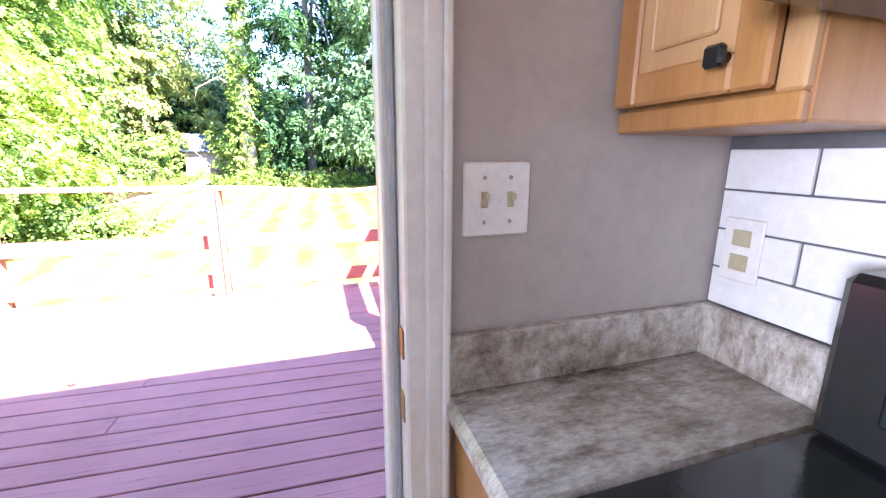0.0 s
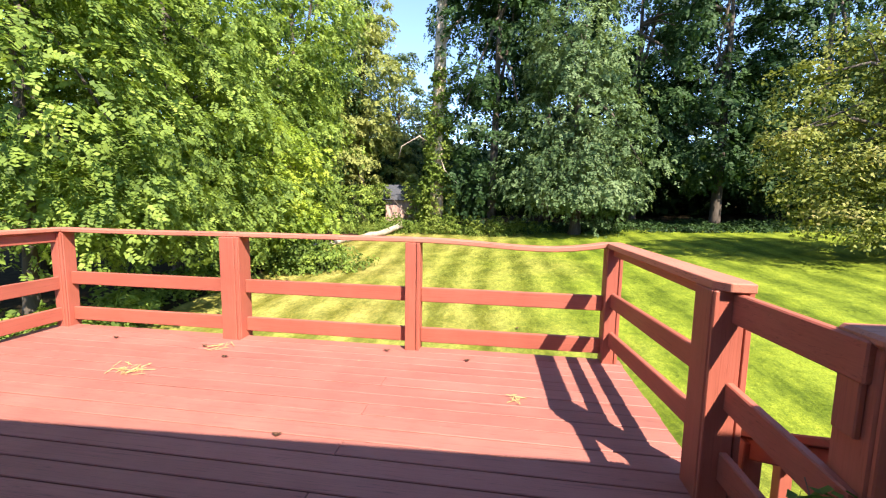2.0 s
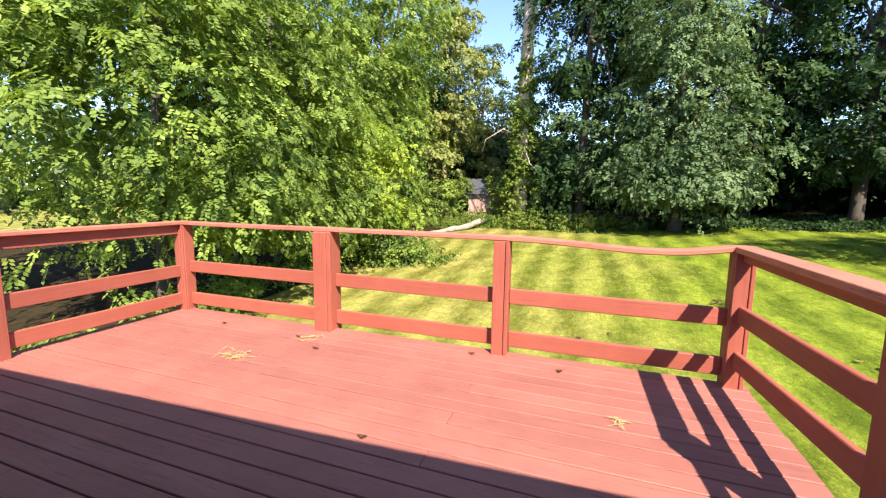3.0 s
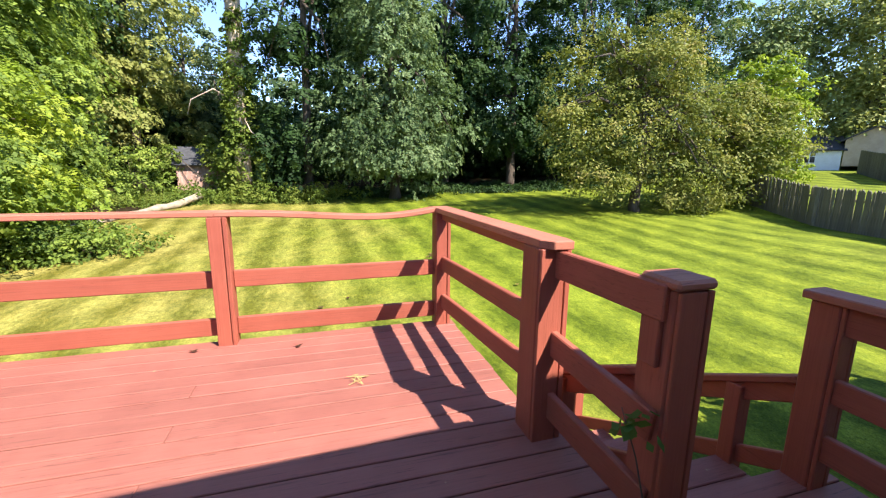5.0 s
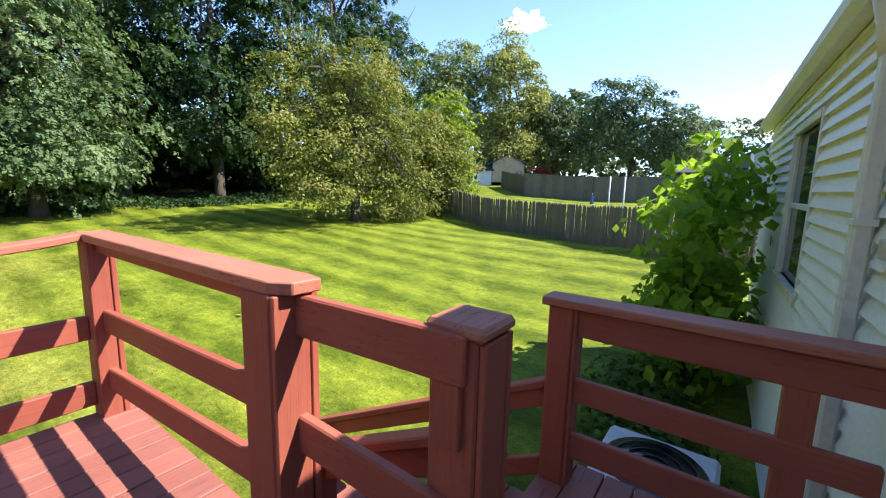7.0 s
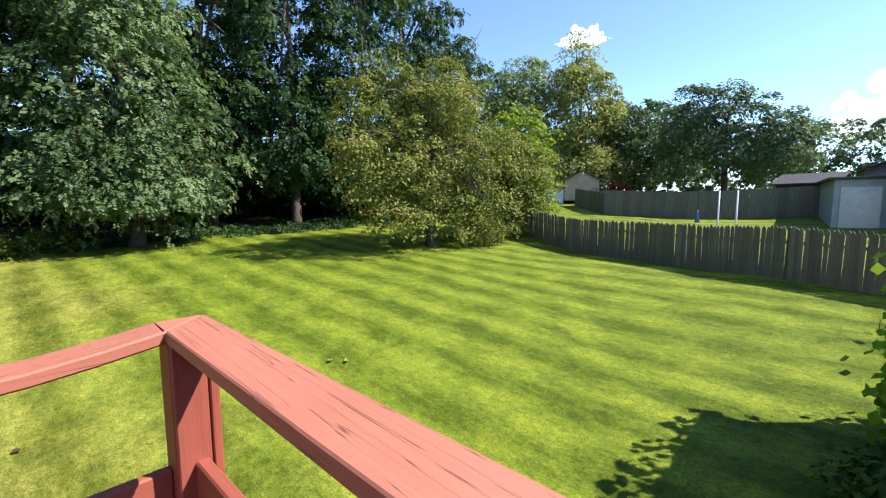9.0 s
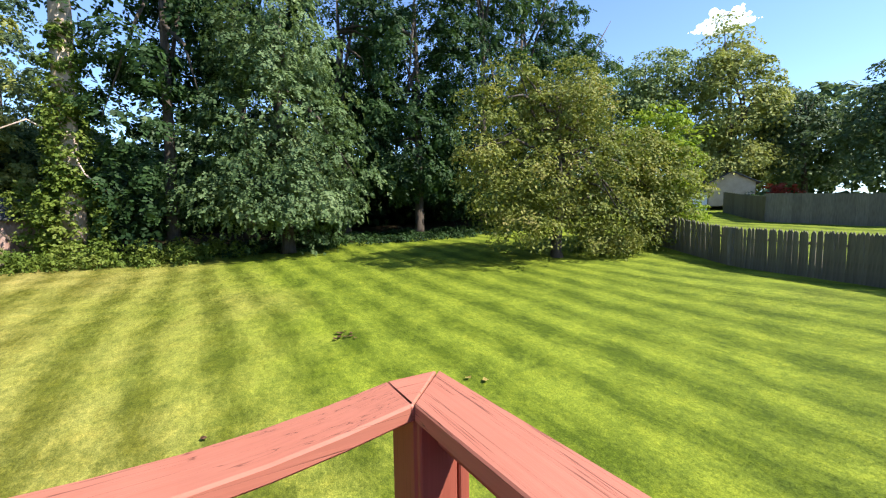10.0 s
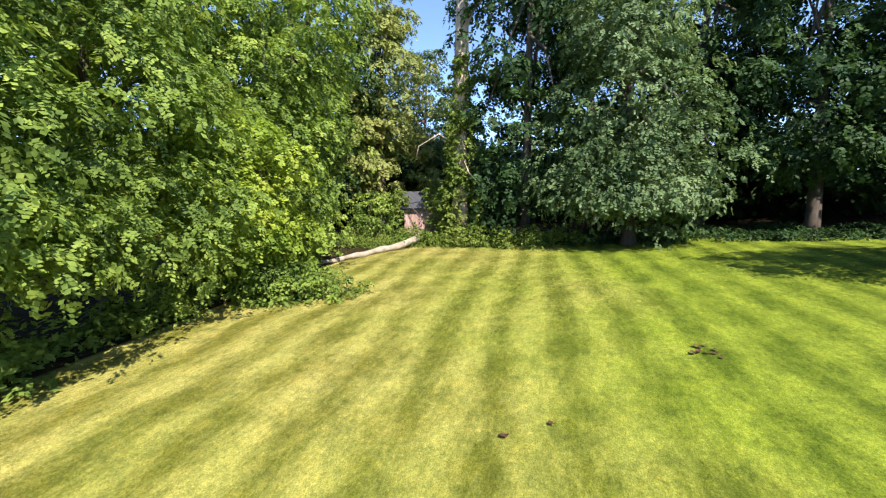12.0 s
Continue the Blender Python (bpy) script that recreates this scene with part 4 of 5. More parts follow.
def sapling(base, seed):
    rng = np.random.default_rng(seed)
    t = thing("sapling", "young maple sapling with large bright leaves", "sapling", base)
    x, y, z = base
    blobs = []
    for k in range(7):
        a = rng.uniform(0, 6.28)
        r = rng.uniform(0.05, 0.5)
        h = 0.65 + 0.29 * k + rng.uniform(-0.1, 0.1)
        tip = (x + r * math.cos(a), y + r * math.sin(a) * 0.8, z + h + 0.45)
        part("stem", tube([(x, y, z - 0.1), (x + 0.3 * r * math.cos(a), y + 0.3 * r * math.sin(a), z + h * 0.5), tip], [0.018, 0.012, 0.004], 6), M_BARK, t)
        blobs.append((tip[0], tip[1], tip[2] - 0.2, 0.36, 0.32, 0.42))
    blobs += [(x, y, z + 0.65, 0.6, 0.5, 0.5), (x - 0.2, y + 0.1, z + 1.25, 0.45, 0.4, 0.4)]
    from_arrays("crown", leaf_cloud(rng, blobs, 1500, 0.15, 0.26, 7, 0.9, 0.35, 0.5), 4, L_SAP, t)
    return t


sapling((6.8, 3.62, ground_z(6.8, 3.62)), 5)
sapling((7.8, 3.6, ground_z(7.8, 3.6)), 8)


def low_bush(name, label, blobs, count, size, leaf, seed, clump=0.2, per=20):
    x, y = blobs[0][0], blobs[0][1]
    t = thing(name, label, "bush", (x, y, ground_z(x, y)))
    rng = np.random.default_rng(seed)
    for k in range(5):
        b = blobs[rng.integers(len(blobs))]
        part("stem", tube([(x + rng.uniform(-0.2, 0.2), y + rng.uniform(-0.2, 0.2), ground_z(x, y) - 0.1), (b[0] + rng.uniform(-0.3, 0.3), b[1] + rng.uniform(-0.3, 0.3), b[2] + 0.4 * b[5])], [0.03, 0.008], 6), M_BARK, t)
    from_arrays("crown", leaf_cloud(rng, blobs, count, size, clump, per, 0.6, 0.3), 4, leaf, t)
    return t


g = ground_z
low_bush("shrub", "low dark shrub growing in the shade of the house", [(5.3, 3.8, g(5.3, 3.8) + 0.14, 0.8, 0.5, 0.2), (6.3, 4.0, g(6.3, 4.0) + 0.16, 0.7, 0.45, 0.25)], 2600, 0.10, L_IVY, 21)

# ivy on the stair post
rng = np.random.default_rng(31)
iv = thing("vine", "green vine with broad leaves climbing the stair post", "vine", (FX - 0.05, FY - 0.1, LZ))
pts = [(FX - 0.16, FY - 0.02, LZ - 0.6), (FX - 0.16, FY - 0.08, 0.0), (FX - 0.12, FY - 0.11, 0.12), (FX - 0.15, FY - 0.06, 0.35), (FX - 0.18, FY - 0.0, 0.52)]
part("stem", tube(pts, [0.005, 0.004, 0.004, 0.003, 0.002], 5), M_BARK, iv)
vl = leaf_cloud(rng, [(FX - 0.16, FY - 0.06, 0.5, 0.10, 0.06, 0.03), (FX - 0.1, FY - 0.12, 0.10, 0.14, 0.06, 0.05), (FX - 0.02, FY - 0.13, -0.05, 0.1, 0.05, 0.06)], 48, 0.058, 0.06, 3, 0.85, 0.2)
from_arrays("leaves", vl, 4, L_IVY, iv)

# ---- picket fence ----
fence = thing("picket_fence", "grey weathered picket fence with pointed tops", "fence", (16, 9, g(16, 9)))


def picket(h):
    bm = bmesh.new()
    w, d = 0.0438, 0.012
    prof = [(-w, 0), (w, 0), (w, h - 0.08), (0, h), (-w, h - 0.08)]
    a, b = [bm.verts.new((x, -d, z)) for x, z in prof], [bm.verts.new((x, d, z)) for x, z in prof]
    bm.faces.new(a)
    bm.faces.new(b[::-1])
    for k in range(5):
        bm.faces.new((a[(k + 1) % 5], a[k], b[k], b[(k + 1) % 5]))
    me = bpy.data.meshes.new("picket")
    bm.to_mesh(me)
    bm.free()
    me.materials.append(M_FENCE)
    return me


PICK = [picket(1.36), picket(1.375), picket(1.34)]
FENCE = [(18.6, 16.4), (16.75, 12.4), (15.45, 8.2), (14.6, 5.5), (13.8, 2.9)]
rd = random.Random(11)
for (xa, ya), (xb, yb) in zip(FENCE, FENCE[1:]):
    L = math.hypot(xb - xa, yb - ya)
    ang = math.degrees(math.atan2(yb - ya, xb - xa))
    n = int(L / 0.0885)
    nx, ny = math.sin(radians(ang)), -math.cos(radians(ang))
    for k in range(n):
        f = k / n
        x, y = xa + (xb - xa) * f, ya + (yb - ya) * f
        ob = new("picket", PICK[rd.randrange(3)])
        ob.parent = fence
        ob.matrix_parent_inverse = Matrix.Translation(-fence.location)
        ob.matrix_basis = pose(x, y, g(x, y) - 0.03 + rd.uniform(-0.006, 0.006), rd.uniform(-1.5, 1.5), rd.uniform(-1.2, 1.2), ang)
    for h in (0.3, 0.95):
        part("fence_rail", beam((xa - 0.04 * nx, ya - 0.04 * ny, g(xa, ya) + h), (xb - 0.04 * nx, yb - 0.04 * ny, g(xb, yb) + h), 0.04, 0.08), M_FENCE, fence)
    part("fence_post", box(xb - 0.06, xb + 0.06, yb - 0.06, yb + 0.06, g(xb, yb) - 0.2, g(xb, yb) + 1.3), M_FENCE, fence)


# ---- neighbours' yards ----
def shed(name, label, x, y, z, w, d, h, rise, wall, turn, roof=None, windows=(), door=None, ridge_x=True):
    s = thing(name, label, "shed", (x, y, z))
    m = pose(x, y, z, 0, 0, turn)
    bm = bmesh.new()
    if ridge_x:
        prof = [(-d / 2, -0.3), (d / 2, -0.3), (d / 2, h), (0, h + rise), (-d / 2, h)]
        a, b = [bm.verts.new(m @ Vector((-w / 2, q, zz))) for q, zz in prof], [bm.verts.new(m @ Vector((w / 2, q, zz))) for q, zz in prof]
    else:
        prof = [(-w / 2, -0.3), (w / 2, -0.3), (w / 2, h), (0, h + rise), (-w / 2, h)]
        a, b = [bm.verts.new(m @ Vector((q, -d / 2, zz))) for q, zz in prof], [bm.verts.new(m @ Vector((q, d / 2, zz))) for q, zz in prof]
    bm.faces.new(a)
    bm.faces.new(b[::-1])
    for k in range(5):
        bm.faces.new((a[(k + 1) % 5], a[k], b[k], b[(k + 1) % 5]))
    bmesh.ops.recalc_face_normals(bm, faces=bm.faces)
    part("wall", bm, wall, s)
    half = (d if ridge_x else w) / 2
    L = math.hypot(half + 0.25, rise * (half + 0.25) / half)
    sl = math.degrees(math.atan2(rise, half))
    for sg in (-1, 1):
        if ridge_x:
            mm = m @ pose(0, 0, h + rise + 0.03, -sg * sl, 0, 0)
            part("roof", box(-w / 2 - 0.2, w / 2 + 0.2, min(0, sg * L), max(0, sg * L), -0.02, 0.06, 0.01, mm), roof or M_SHINGLE, s)
        else:
            mm = m @ pose(0, 0, h + rise + 0.03, 0, sg * sl, 0)
            part("roof", box(min(0, sg * L), max(0, sg * L), -d / 2 - 0.2, d / 2 + 0.2, -0.02, 0.06, 0.01, mm), roof or M_SHINGLE, s)
    for wx, wz, ww, wh in windows:
        wi = part("window", box(wx - ww / 2, wx + ww / 2, -d / 2 - 0.02, -d / 2 + 0.01, wz, wz + wh, 0.005, m), M_DARKGLASS, s)
        for q in range(int(ww / 0.3) + 1):
            xx_ = wx - ww / 2 + q * ww / int(ww / 0.3)
            part("muntin", box(xx_ - 0.025, xx_ + 0.025, -d / 2 - 0.045, -d / 2 - 0.021, wz, wz + wh, 0.003, m), M_COTTAGE, wi)
        for zz in (wz, wz + wh / 2, wz + wh):
            part("muntin", box(wx - ww / 2 - 0.03, wx + ww / 2 + 0.03, -d / 2 - 0.05, -d / 2 - 0.022, zz - 0.025, zz + 0.025, 0.003, m), M_COTTAGE, wi)
    if door:
        dx, dw, dh = door
        part("door", box(dx - dw / 2, dx + dw / 2, -d / 2 - 0.04, -d / 2 - 0.004, 0, dh, 0.01, m), M_COTTAGE, s)
    return s


shed("old_shed", "small faded red shed with a dark roof under vines", -5.9, 30.0, g(-5.9, 30.0), 2.4, 2.6, 1.75, 0.85, M_SHEDRED, 12, door=None)
shed("garden_cottage", "white garden cottage with a grid window and flower box", 34.2, 24.9, 1.15, 4.2, 3.6, 1.75, 0.9, M_COTTAGE, -50, windows=[(-0.3, 0.85, 2.2, 0.9)])
shed("tan_shed", "tan wooden shed with a gable end", 36.3, 21.6, 2.1, 2.8, 3.4, 1.4, 0.75, M_TAN, -62, ridge_x=False)
nh = shed("neighbour_house", "pale grey neighbouring house with a low gable", 28.0, -0.8, 0.2, 9.0, 7.0, 2.9, 1.7, M_FARHOUSE, -83, windows=[(-3.2, 1.2, 1.0, 1.1)], ridge_x=False)
NM = pose(28.0, -0.8, 0.2, 0, 0, -83)
part("wing", box(-6.2, -4.5, -2.6, 3.0, -0.3, 2.2, 0.01, NM), M_FARHOUSE, nh, "lower side wing")
part("wing_roof", box(-6.4, -4.5, -2.8, 3.2, 2.2, 2.3, 0.01, NM), M_SHINGLE, nh)
part("wing_door", box(-6.0, -4.8, -2.64, -2.604, 0, 1.9, 0.01, NM), M_GREYMETAL, nh)
part("corner_trim", box(-4.56, -4.42, -3.54, -3.46, -0.3, 2.9, 0.005, NM), M_COTTAGE, nh, "white corner board")

shed("brown_shed", "dark brown shed beyond the fence", 31.5, 6.0, 0.5, 2.4, 3.0, 2.0, 0.5, M_BARK, 80)
bf = thing("board_fence", "tall dark board fence along the far yard", "fence", (33, 12, 0.6))
for k in range(30):
    f = k / 29
    x, y = 29.5 - 1.5 * f, 4.2 + 11.6 * f
    part("fence_board", box(-0.2, 0.2, -0.012, 0.012, -0.4, 1.55, 0, pose(x, y, g(x, y), 0, 0, 97.4)), M_FENCE, bf)
for k in range(16):
    f = k / 15
    x, y = 28.0 + 4.6 * f, 16.0 + 4.2 * f
    part("fence_board", box(-0.2, 0.2, -0.012, 0.012, -0.4, 1.4, 0, pose(x, y, g(x, y), 0, 0, 42.4)), M_FENCE, bf)
for x, y in ((20.0, 8.1), (20.5, 7.6)):
    p = thing("white_pole", "thin white steel pole standing in the yard", "pole", (x, y, 0.2), group="white poles")
    part("pole", tube([(x, y, -0.2), (x, y, 1.95)], [0.035, 0.03], 8), M_COTTAGE, p)
sw_ = thing("swing_seat", "faded blue hanging swing seat", "swing", (19.6, 8.7, 0.3))
part("seat", tube([(19.6, 8.7, 0.72), (19.6, 8.7, 0.86), (19.6, 8.7, 1.2)], [0.10, 0.07, 0.015], 8), M_BLUE, sw_)
part("rope", tube([(19.6, 8.7, 1.2), (19.6, 8.7, 2.4)], [0.012, 0.012], 5), M_BLACK, sw_)

# ---- trees: the left hedge row ----
HEDGE = [
    # base x, y, height, crown ellipsoids, leaves, size, material, label
    ((-8.2, 9.0), 8, [(-8.2, 9.0, 3.0, 2.8, 2.4, 3.0), (-7.2, 9.6, 1.3, 1.7, 1.8, 1.15), (-8.8, 9, 6.5, 2.6, 2.4, 2.4)], 72000, 0.105, L_LEFT, "broad green hedge tree with feathery leaves"),
    ((-8.6, 13.0), 9, [(-8.4, 13.0, 3.2, 2.7, 2.4, 2.9), (-7.3, 13.0, 1.3, 1.7, 2.0, 1.2), (-9, 13.2, 7.0, 2.8, 2.4, 2.8)], 72000, 0.105, L_LEFT, "green hedge tree with feathery leaves"),
    ((-8.2, 16.2), 6, [(-8.1, 16.2, 2.4, 1.9, 1.7, 2.3), (-7.4, 16.0, 0.9, 1.4, 1.4, 1.0)], 26000, 0.135, L_YELLOW, "yellow-green leafy young tree at the lawn edge"),
    ((-8.9, 19.4), 9, [(-8.6, 19.4, 3.4, 2.0, 2.0, 3.4), (-8.2, 19.2, 1.0, 1.6, 1.6, 1.3), (-9.2, 19.6, 7.5, 2.0, 2.0, 2.4)], 32000, 0.14, L_LEFT, "vine-hung green tree at the lawn edge"),
    ((-12.5, 12.5), 15, [(-12.6, 12.5, 10, 3.6, 3.6, 4.6), (-12.4, 12.0, 5, 3.4, 3.2, 3.6)], 34000, 0.19, L_LEFT, "tall shade tree behind the hedge"),
    ((-12.5, 18.5), 17, [(-12.2, 18.5, 11, 3.6, 3.4, 5.2), (-12.2, 18.3, 5.5, 3.2, 3.2, 3.8)], 36000, 0.19, L_LEFT, "tall shade tree behind the hedge"),
    ((-10.3, 23.5), 16, [(-10.0, 23.5, 11, 2.6, 3.0, 5.5), (-10.0, 23.3, 4.5, 2.3, 2.6, 3.4)], 30000, 0.18, L_LEFT, "tall tree hung with vines"),
    ((-12.0, 6.5), 14, [(-12.4, 6.5, 8, 3.4, 3.2, 5.4)], 24000, 0.19, L_LEFT, "tall tree beside the deck"),
]
for k, ((x, y), h, crown, n, size, leaf_m, lab) in enumerate(HEDGE):
    tree("hedge_tree" if h < 12 else "shade_tree", lab, "tree", (x, y, g(x, y)), h, 0.13 if h < 10 else 0.26, crown, n, size, leaf_m, 100 + k, 0.85 if h < 12 else 1.05, 6, per=200 if h < 12 else 180, hollow=0.5, spray=9 if size < 0.12 else 5)
low_bush("low_bush", "low spreading green bush at the lawn edge", [(-5.4, 16.2, g(-5.4, 16.2) + 0.25, 1.5, 1.0, 0.55), (-6.4, 15.6, g(-6.4, 15.6) + 0.4, 1.2, 1.0, 0.7)], 8000, 0.11, L_LEFT, 41, 0.25)

# dead trunk hung with vines
dt = thing("dead_tree", "bare pale dead trunk wrapped in green vines", "tree", (-3.2, 27.0, g(-3.2, 27)))
part("trunk", tube([(-3.15, 27, g(-3.2, 27) - 0.2), (-3.25, 27, 4), (-3.1, 27, 9), (-3.05, 27, 12), (-2.9, 27.1, 17)], [0.42, 0.36, 0.36, 0.30, 0.2], 12), M_DEAD, dt)
part("limb", tube([(-3.05, 27, 10.2), (-2.5, 27.1, 11.4), (-1.9, 27.2, 11.9), (-1.4, 27.3, 12.8)], [0.16, 0.12, 0.08, 0.03], 8), M_DEAD, dt)
part("broken_branch", tube([(-3.3, 26.8, 4.6), (-4.2, 26.5, 5.2), (-5.2, 26.3, 4.6), (-5.4, 26.3, 3.9)], [0.04, 0.035, 0.025, 0.012], 6), M_DEAD, dt)
part("broken_branch", tube([(-3.1, 26.7, 4.3), (-2.6, 26.2, 3.2), (-1.6, 25.9, 2.2)], [0.04, 0.03, 0.012], 6), M_DEAD, dt)
rng = np.random.default_rng(51)
from_arrays("vine", leaf_cloud(rng, [(-3.2, 26.8, 1.5, 1.0, 0.8, 2.2), (-3.2, 26.85, 4.6, 0.62, 0.6, 2.4), (-3.12, 26.9, 7.4, 0.5, 0.5, 1.9)], 15000, 0.15, 0.28, 30, 0.7, 0.6), 4, L_WEED, dt, "hanging green vines")

# ---- back row of tall trees ----
BACK = [
    ((-10.4, 34), 18, [(-10.4, 34, 10.5, 3.4, 2.8, 5.5), (-9.8, 34, 4.8, 3.2, 3, 3.4), (-12.6, 33, 7, 3, 3, 5), (-10.2, 34, 15.5, 1.8, 1.8, 3.2)], 44000, 0.23, L_FARY, "yellowing tall tree beyond the shed"),
    ((-9.8, 43.5), 17, [(-9.8, 43.5, 11.0, 2.6, 2.4, 5.0), (-9.2, 43.5, 5.0, 3.2, 3.0, 3.4), (-12.8, 42.5, 9.0, 2.6, 2.4, 6.0)], 26000, 0.25, L_FAR, "distant tall tree beyond the shed"),
    ((-5.6, 38), 12, [(-6.0, 38, 6.4, 2.2, 3, 3.6), (-4.4, 38.5, 3.5, 4.5, 3, 2.6)], 20000, 0.25, L_FAR, "distant tree beyond the shed"),
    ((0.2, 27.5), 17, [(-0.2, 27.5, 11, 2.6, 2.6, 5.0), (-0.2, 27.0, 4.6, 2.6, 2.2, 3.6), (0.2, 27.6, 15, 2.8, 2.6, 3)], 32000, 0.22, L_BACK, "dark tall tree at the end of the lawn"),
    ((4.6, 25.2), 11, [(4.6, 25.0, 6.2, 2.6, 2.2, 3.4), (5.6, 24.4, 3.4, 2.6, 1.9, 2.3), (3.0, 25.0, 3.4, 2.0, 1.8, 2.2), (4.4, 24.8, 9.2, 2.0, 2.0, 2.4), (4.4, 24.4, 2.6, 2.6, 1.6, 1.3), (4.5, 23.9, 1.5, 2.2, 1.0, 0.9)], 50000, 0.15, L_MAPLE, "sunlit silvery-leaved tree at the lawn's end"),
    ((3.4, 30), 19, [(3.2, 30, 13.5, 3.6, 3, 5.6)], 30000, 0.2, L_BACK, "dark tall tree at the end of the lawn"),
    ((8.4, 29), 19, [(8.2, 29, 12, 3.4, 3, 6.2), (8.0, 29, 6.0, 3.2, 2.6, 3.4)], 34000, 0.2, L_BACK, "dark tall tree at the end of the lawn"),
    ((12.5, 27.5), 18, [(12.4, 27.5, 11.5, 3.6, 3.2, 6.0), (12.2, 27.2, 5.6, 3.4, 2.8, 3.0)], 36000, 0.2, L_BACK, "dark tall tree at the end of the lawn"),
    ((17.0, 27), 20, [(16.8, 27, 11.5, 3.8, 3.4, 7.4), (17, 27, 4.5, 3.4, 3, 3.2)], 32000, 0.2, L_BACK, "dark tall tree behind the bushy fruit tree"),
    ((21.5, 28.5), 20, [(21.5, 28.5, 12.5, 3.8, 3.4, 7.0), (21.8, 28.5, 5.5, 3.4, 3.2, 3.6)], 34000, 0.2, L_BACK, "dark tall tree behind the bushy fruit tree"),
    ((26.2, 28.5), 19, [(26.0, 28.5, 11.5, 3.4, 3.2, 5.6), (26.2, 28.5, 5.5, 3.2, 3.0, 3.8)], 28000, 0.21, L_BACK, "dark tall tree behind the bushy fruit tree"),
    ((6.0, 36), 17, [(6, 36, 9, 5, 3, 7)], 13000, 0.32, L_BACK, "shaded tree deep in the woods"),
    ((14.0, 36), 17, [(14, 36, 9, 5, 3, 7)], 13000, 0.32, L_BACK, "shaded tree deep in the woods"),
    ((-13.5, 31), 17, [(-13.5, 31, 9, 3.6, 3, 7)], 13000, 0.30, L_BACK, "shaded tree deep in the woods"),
]
for k, ((x, y), h, crown, n, size, leaf_m, lab) in enumerate(BACK):
    tree("shade_tree", lab, "tree", (x, y, g(x, y)), h, 0.26, crown, n, size, leaf_m, 200 + k, 0.95, 8, per=170, hollow=0.55, spray=5 if size < 0.24 else 0)

# the bushy fruit tree in front of the fence
tree("fruit_tree", "broad bushy tree with olive and browning leaves", "tree", (13.6, 17.2, g(13.6, 17.2)), 6.0, 0.2,
     [(13.7, 17.4, 3.5, 3.0, 2.5, 2.6), (11.4, 17.2, 2.7, 1.9, 1.8, 1.7), (16.6, 16.6, 2.5, 2.7, 2.0, 2.3), (14.0, 17.4, 5.4, 2.2, 1.9, 1.6), (15.6, 16.2, 1.0, 2.6, 1.7, 1.1), (11.6, 16.6, 1.2, 1.5, 1.2, 0.9), (9.7, 17.2, 3.6, 0.9, 0.8, 0.7), (11.6, 17.4, 6.2, 1.0, 0.9, 0.8), (14.6, 17.2, 6.6, 0.9, 0.9, 0.8), (17.6, 16.8, 4.4, 1.2, 1.0, 1.0), (10.0, 17.0, 5.0, 0.9, 0.8, 0.7), (18.2, 16.4, 1.5, 1.1, 1.0, 1.0), (18.7, 15.9, 2.7, 1.5, 1.3, 1.8)],
     64000, 0.12, L_APPLE, 301, 0.5, 30, hollow=0.4, per=80)
tree("bright_tree", "small bright green tree beside the bushy tree", "tree", (19.7, 16.9, g(19.7, 16.9)), 6.0, 0.12,
     [(19.5, 16.9, 3.7, 1.7, 1.6, 2.6), (19.2, 16.2, 1.6, 1.4, 1.2, 1.4)], 15000, 0.16, L_YELLOW, 302, 0.3, 7, per=28)

# distance on the right
FARS = [
    ((38.2, 22.8), 16, [(38.2, 22.8, 9.5, 3.2, 3.2, 5.0), (38.2, 22.8, 4.8, 3.4, 3, 3), (37.8, 23.0, 13.8, 1.5, 1.5, 2.2)], 26000, 0.26, L_FARY, "tall yellowing tree in a far yard"),
    ((35.0, 28.1), 15, [(35.0, 28.1, 8.5, 3.4, 3.0, 5.6), (36.0, 27.2, 12.6, 2.0, 2.0, 2.4), (33.0, 29.6, 11.0, 2.4, 2.2, 3.4)], 26000, 0.26, L_PALE, "tall pale green tree in a far yard"),
    ((42.7, 19.4), 12, [(42.7, 19.4, 6.4, 3.0, 3.0, 3.4), (42.2, 20.0, 9.6, 1.8, 1.8, 1.4)], 14000, 0.28, L_FAR, "rounded far tree in a yard"),
    ((38.8, 11.4), 11, [(38.8, 11.4, 6.6, 3.2, 4.4, 2.4), (38.4, 12.8, 8.6, 2.4, 2.2, 1.6), (39, 8.8, 5.4, 2.8, 2.6, 2.4), (38.4, 14.2, 5.6, 1.8, 1.6, 1.8)], 24000, 0.24, L_FAR, "spreading dark tree behind the board fence"),
    ((62, 8), 12, [(62, 9, 6, 6, 6, 4)], 9000, 0.42, L_FAR, "far tree on the skyline"),
    ((60, -2), 13, [(60, -2, 6, 7, 6, 4.5)], 9000, 0.42, L_FAR, "far tree on the skyline"),
    ((42, -4), 13, [(42, -4, 6.5, 5, 5, 4.5)], 12000, 0.32, L_FAR, "tree behind the neighbouring house"),
]
for k, ((x, y), h, crown, n, size, leaf_m, lab) in enumerate(FARS):
    tree("far_tree", lab, "tree", (x, y, 0.2), h, 0.25, crown, n, size, leaf_m, 400 + k, 1.0, 9, per=110)
low_bush("red_bush", "small red-leaved shrub by the far fence", [(36.0, 18.2, 2.6, 0.8, 0.8, 0.8)], 900, 0.2, L_REDB, 61, 0.3)
low_bush("yard_shrub", "round green shrub beside the tan shed", [(32.6, 18.0, 1.7, 1.3, 1.1, 0.8), (34, 19.0, 1.8, 1.0, 1.0, 0.8)], 3000, 0.18, L_FAR, 62, 0.3)

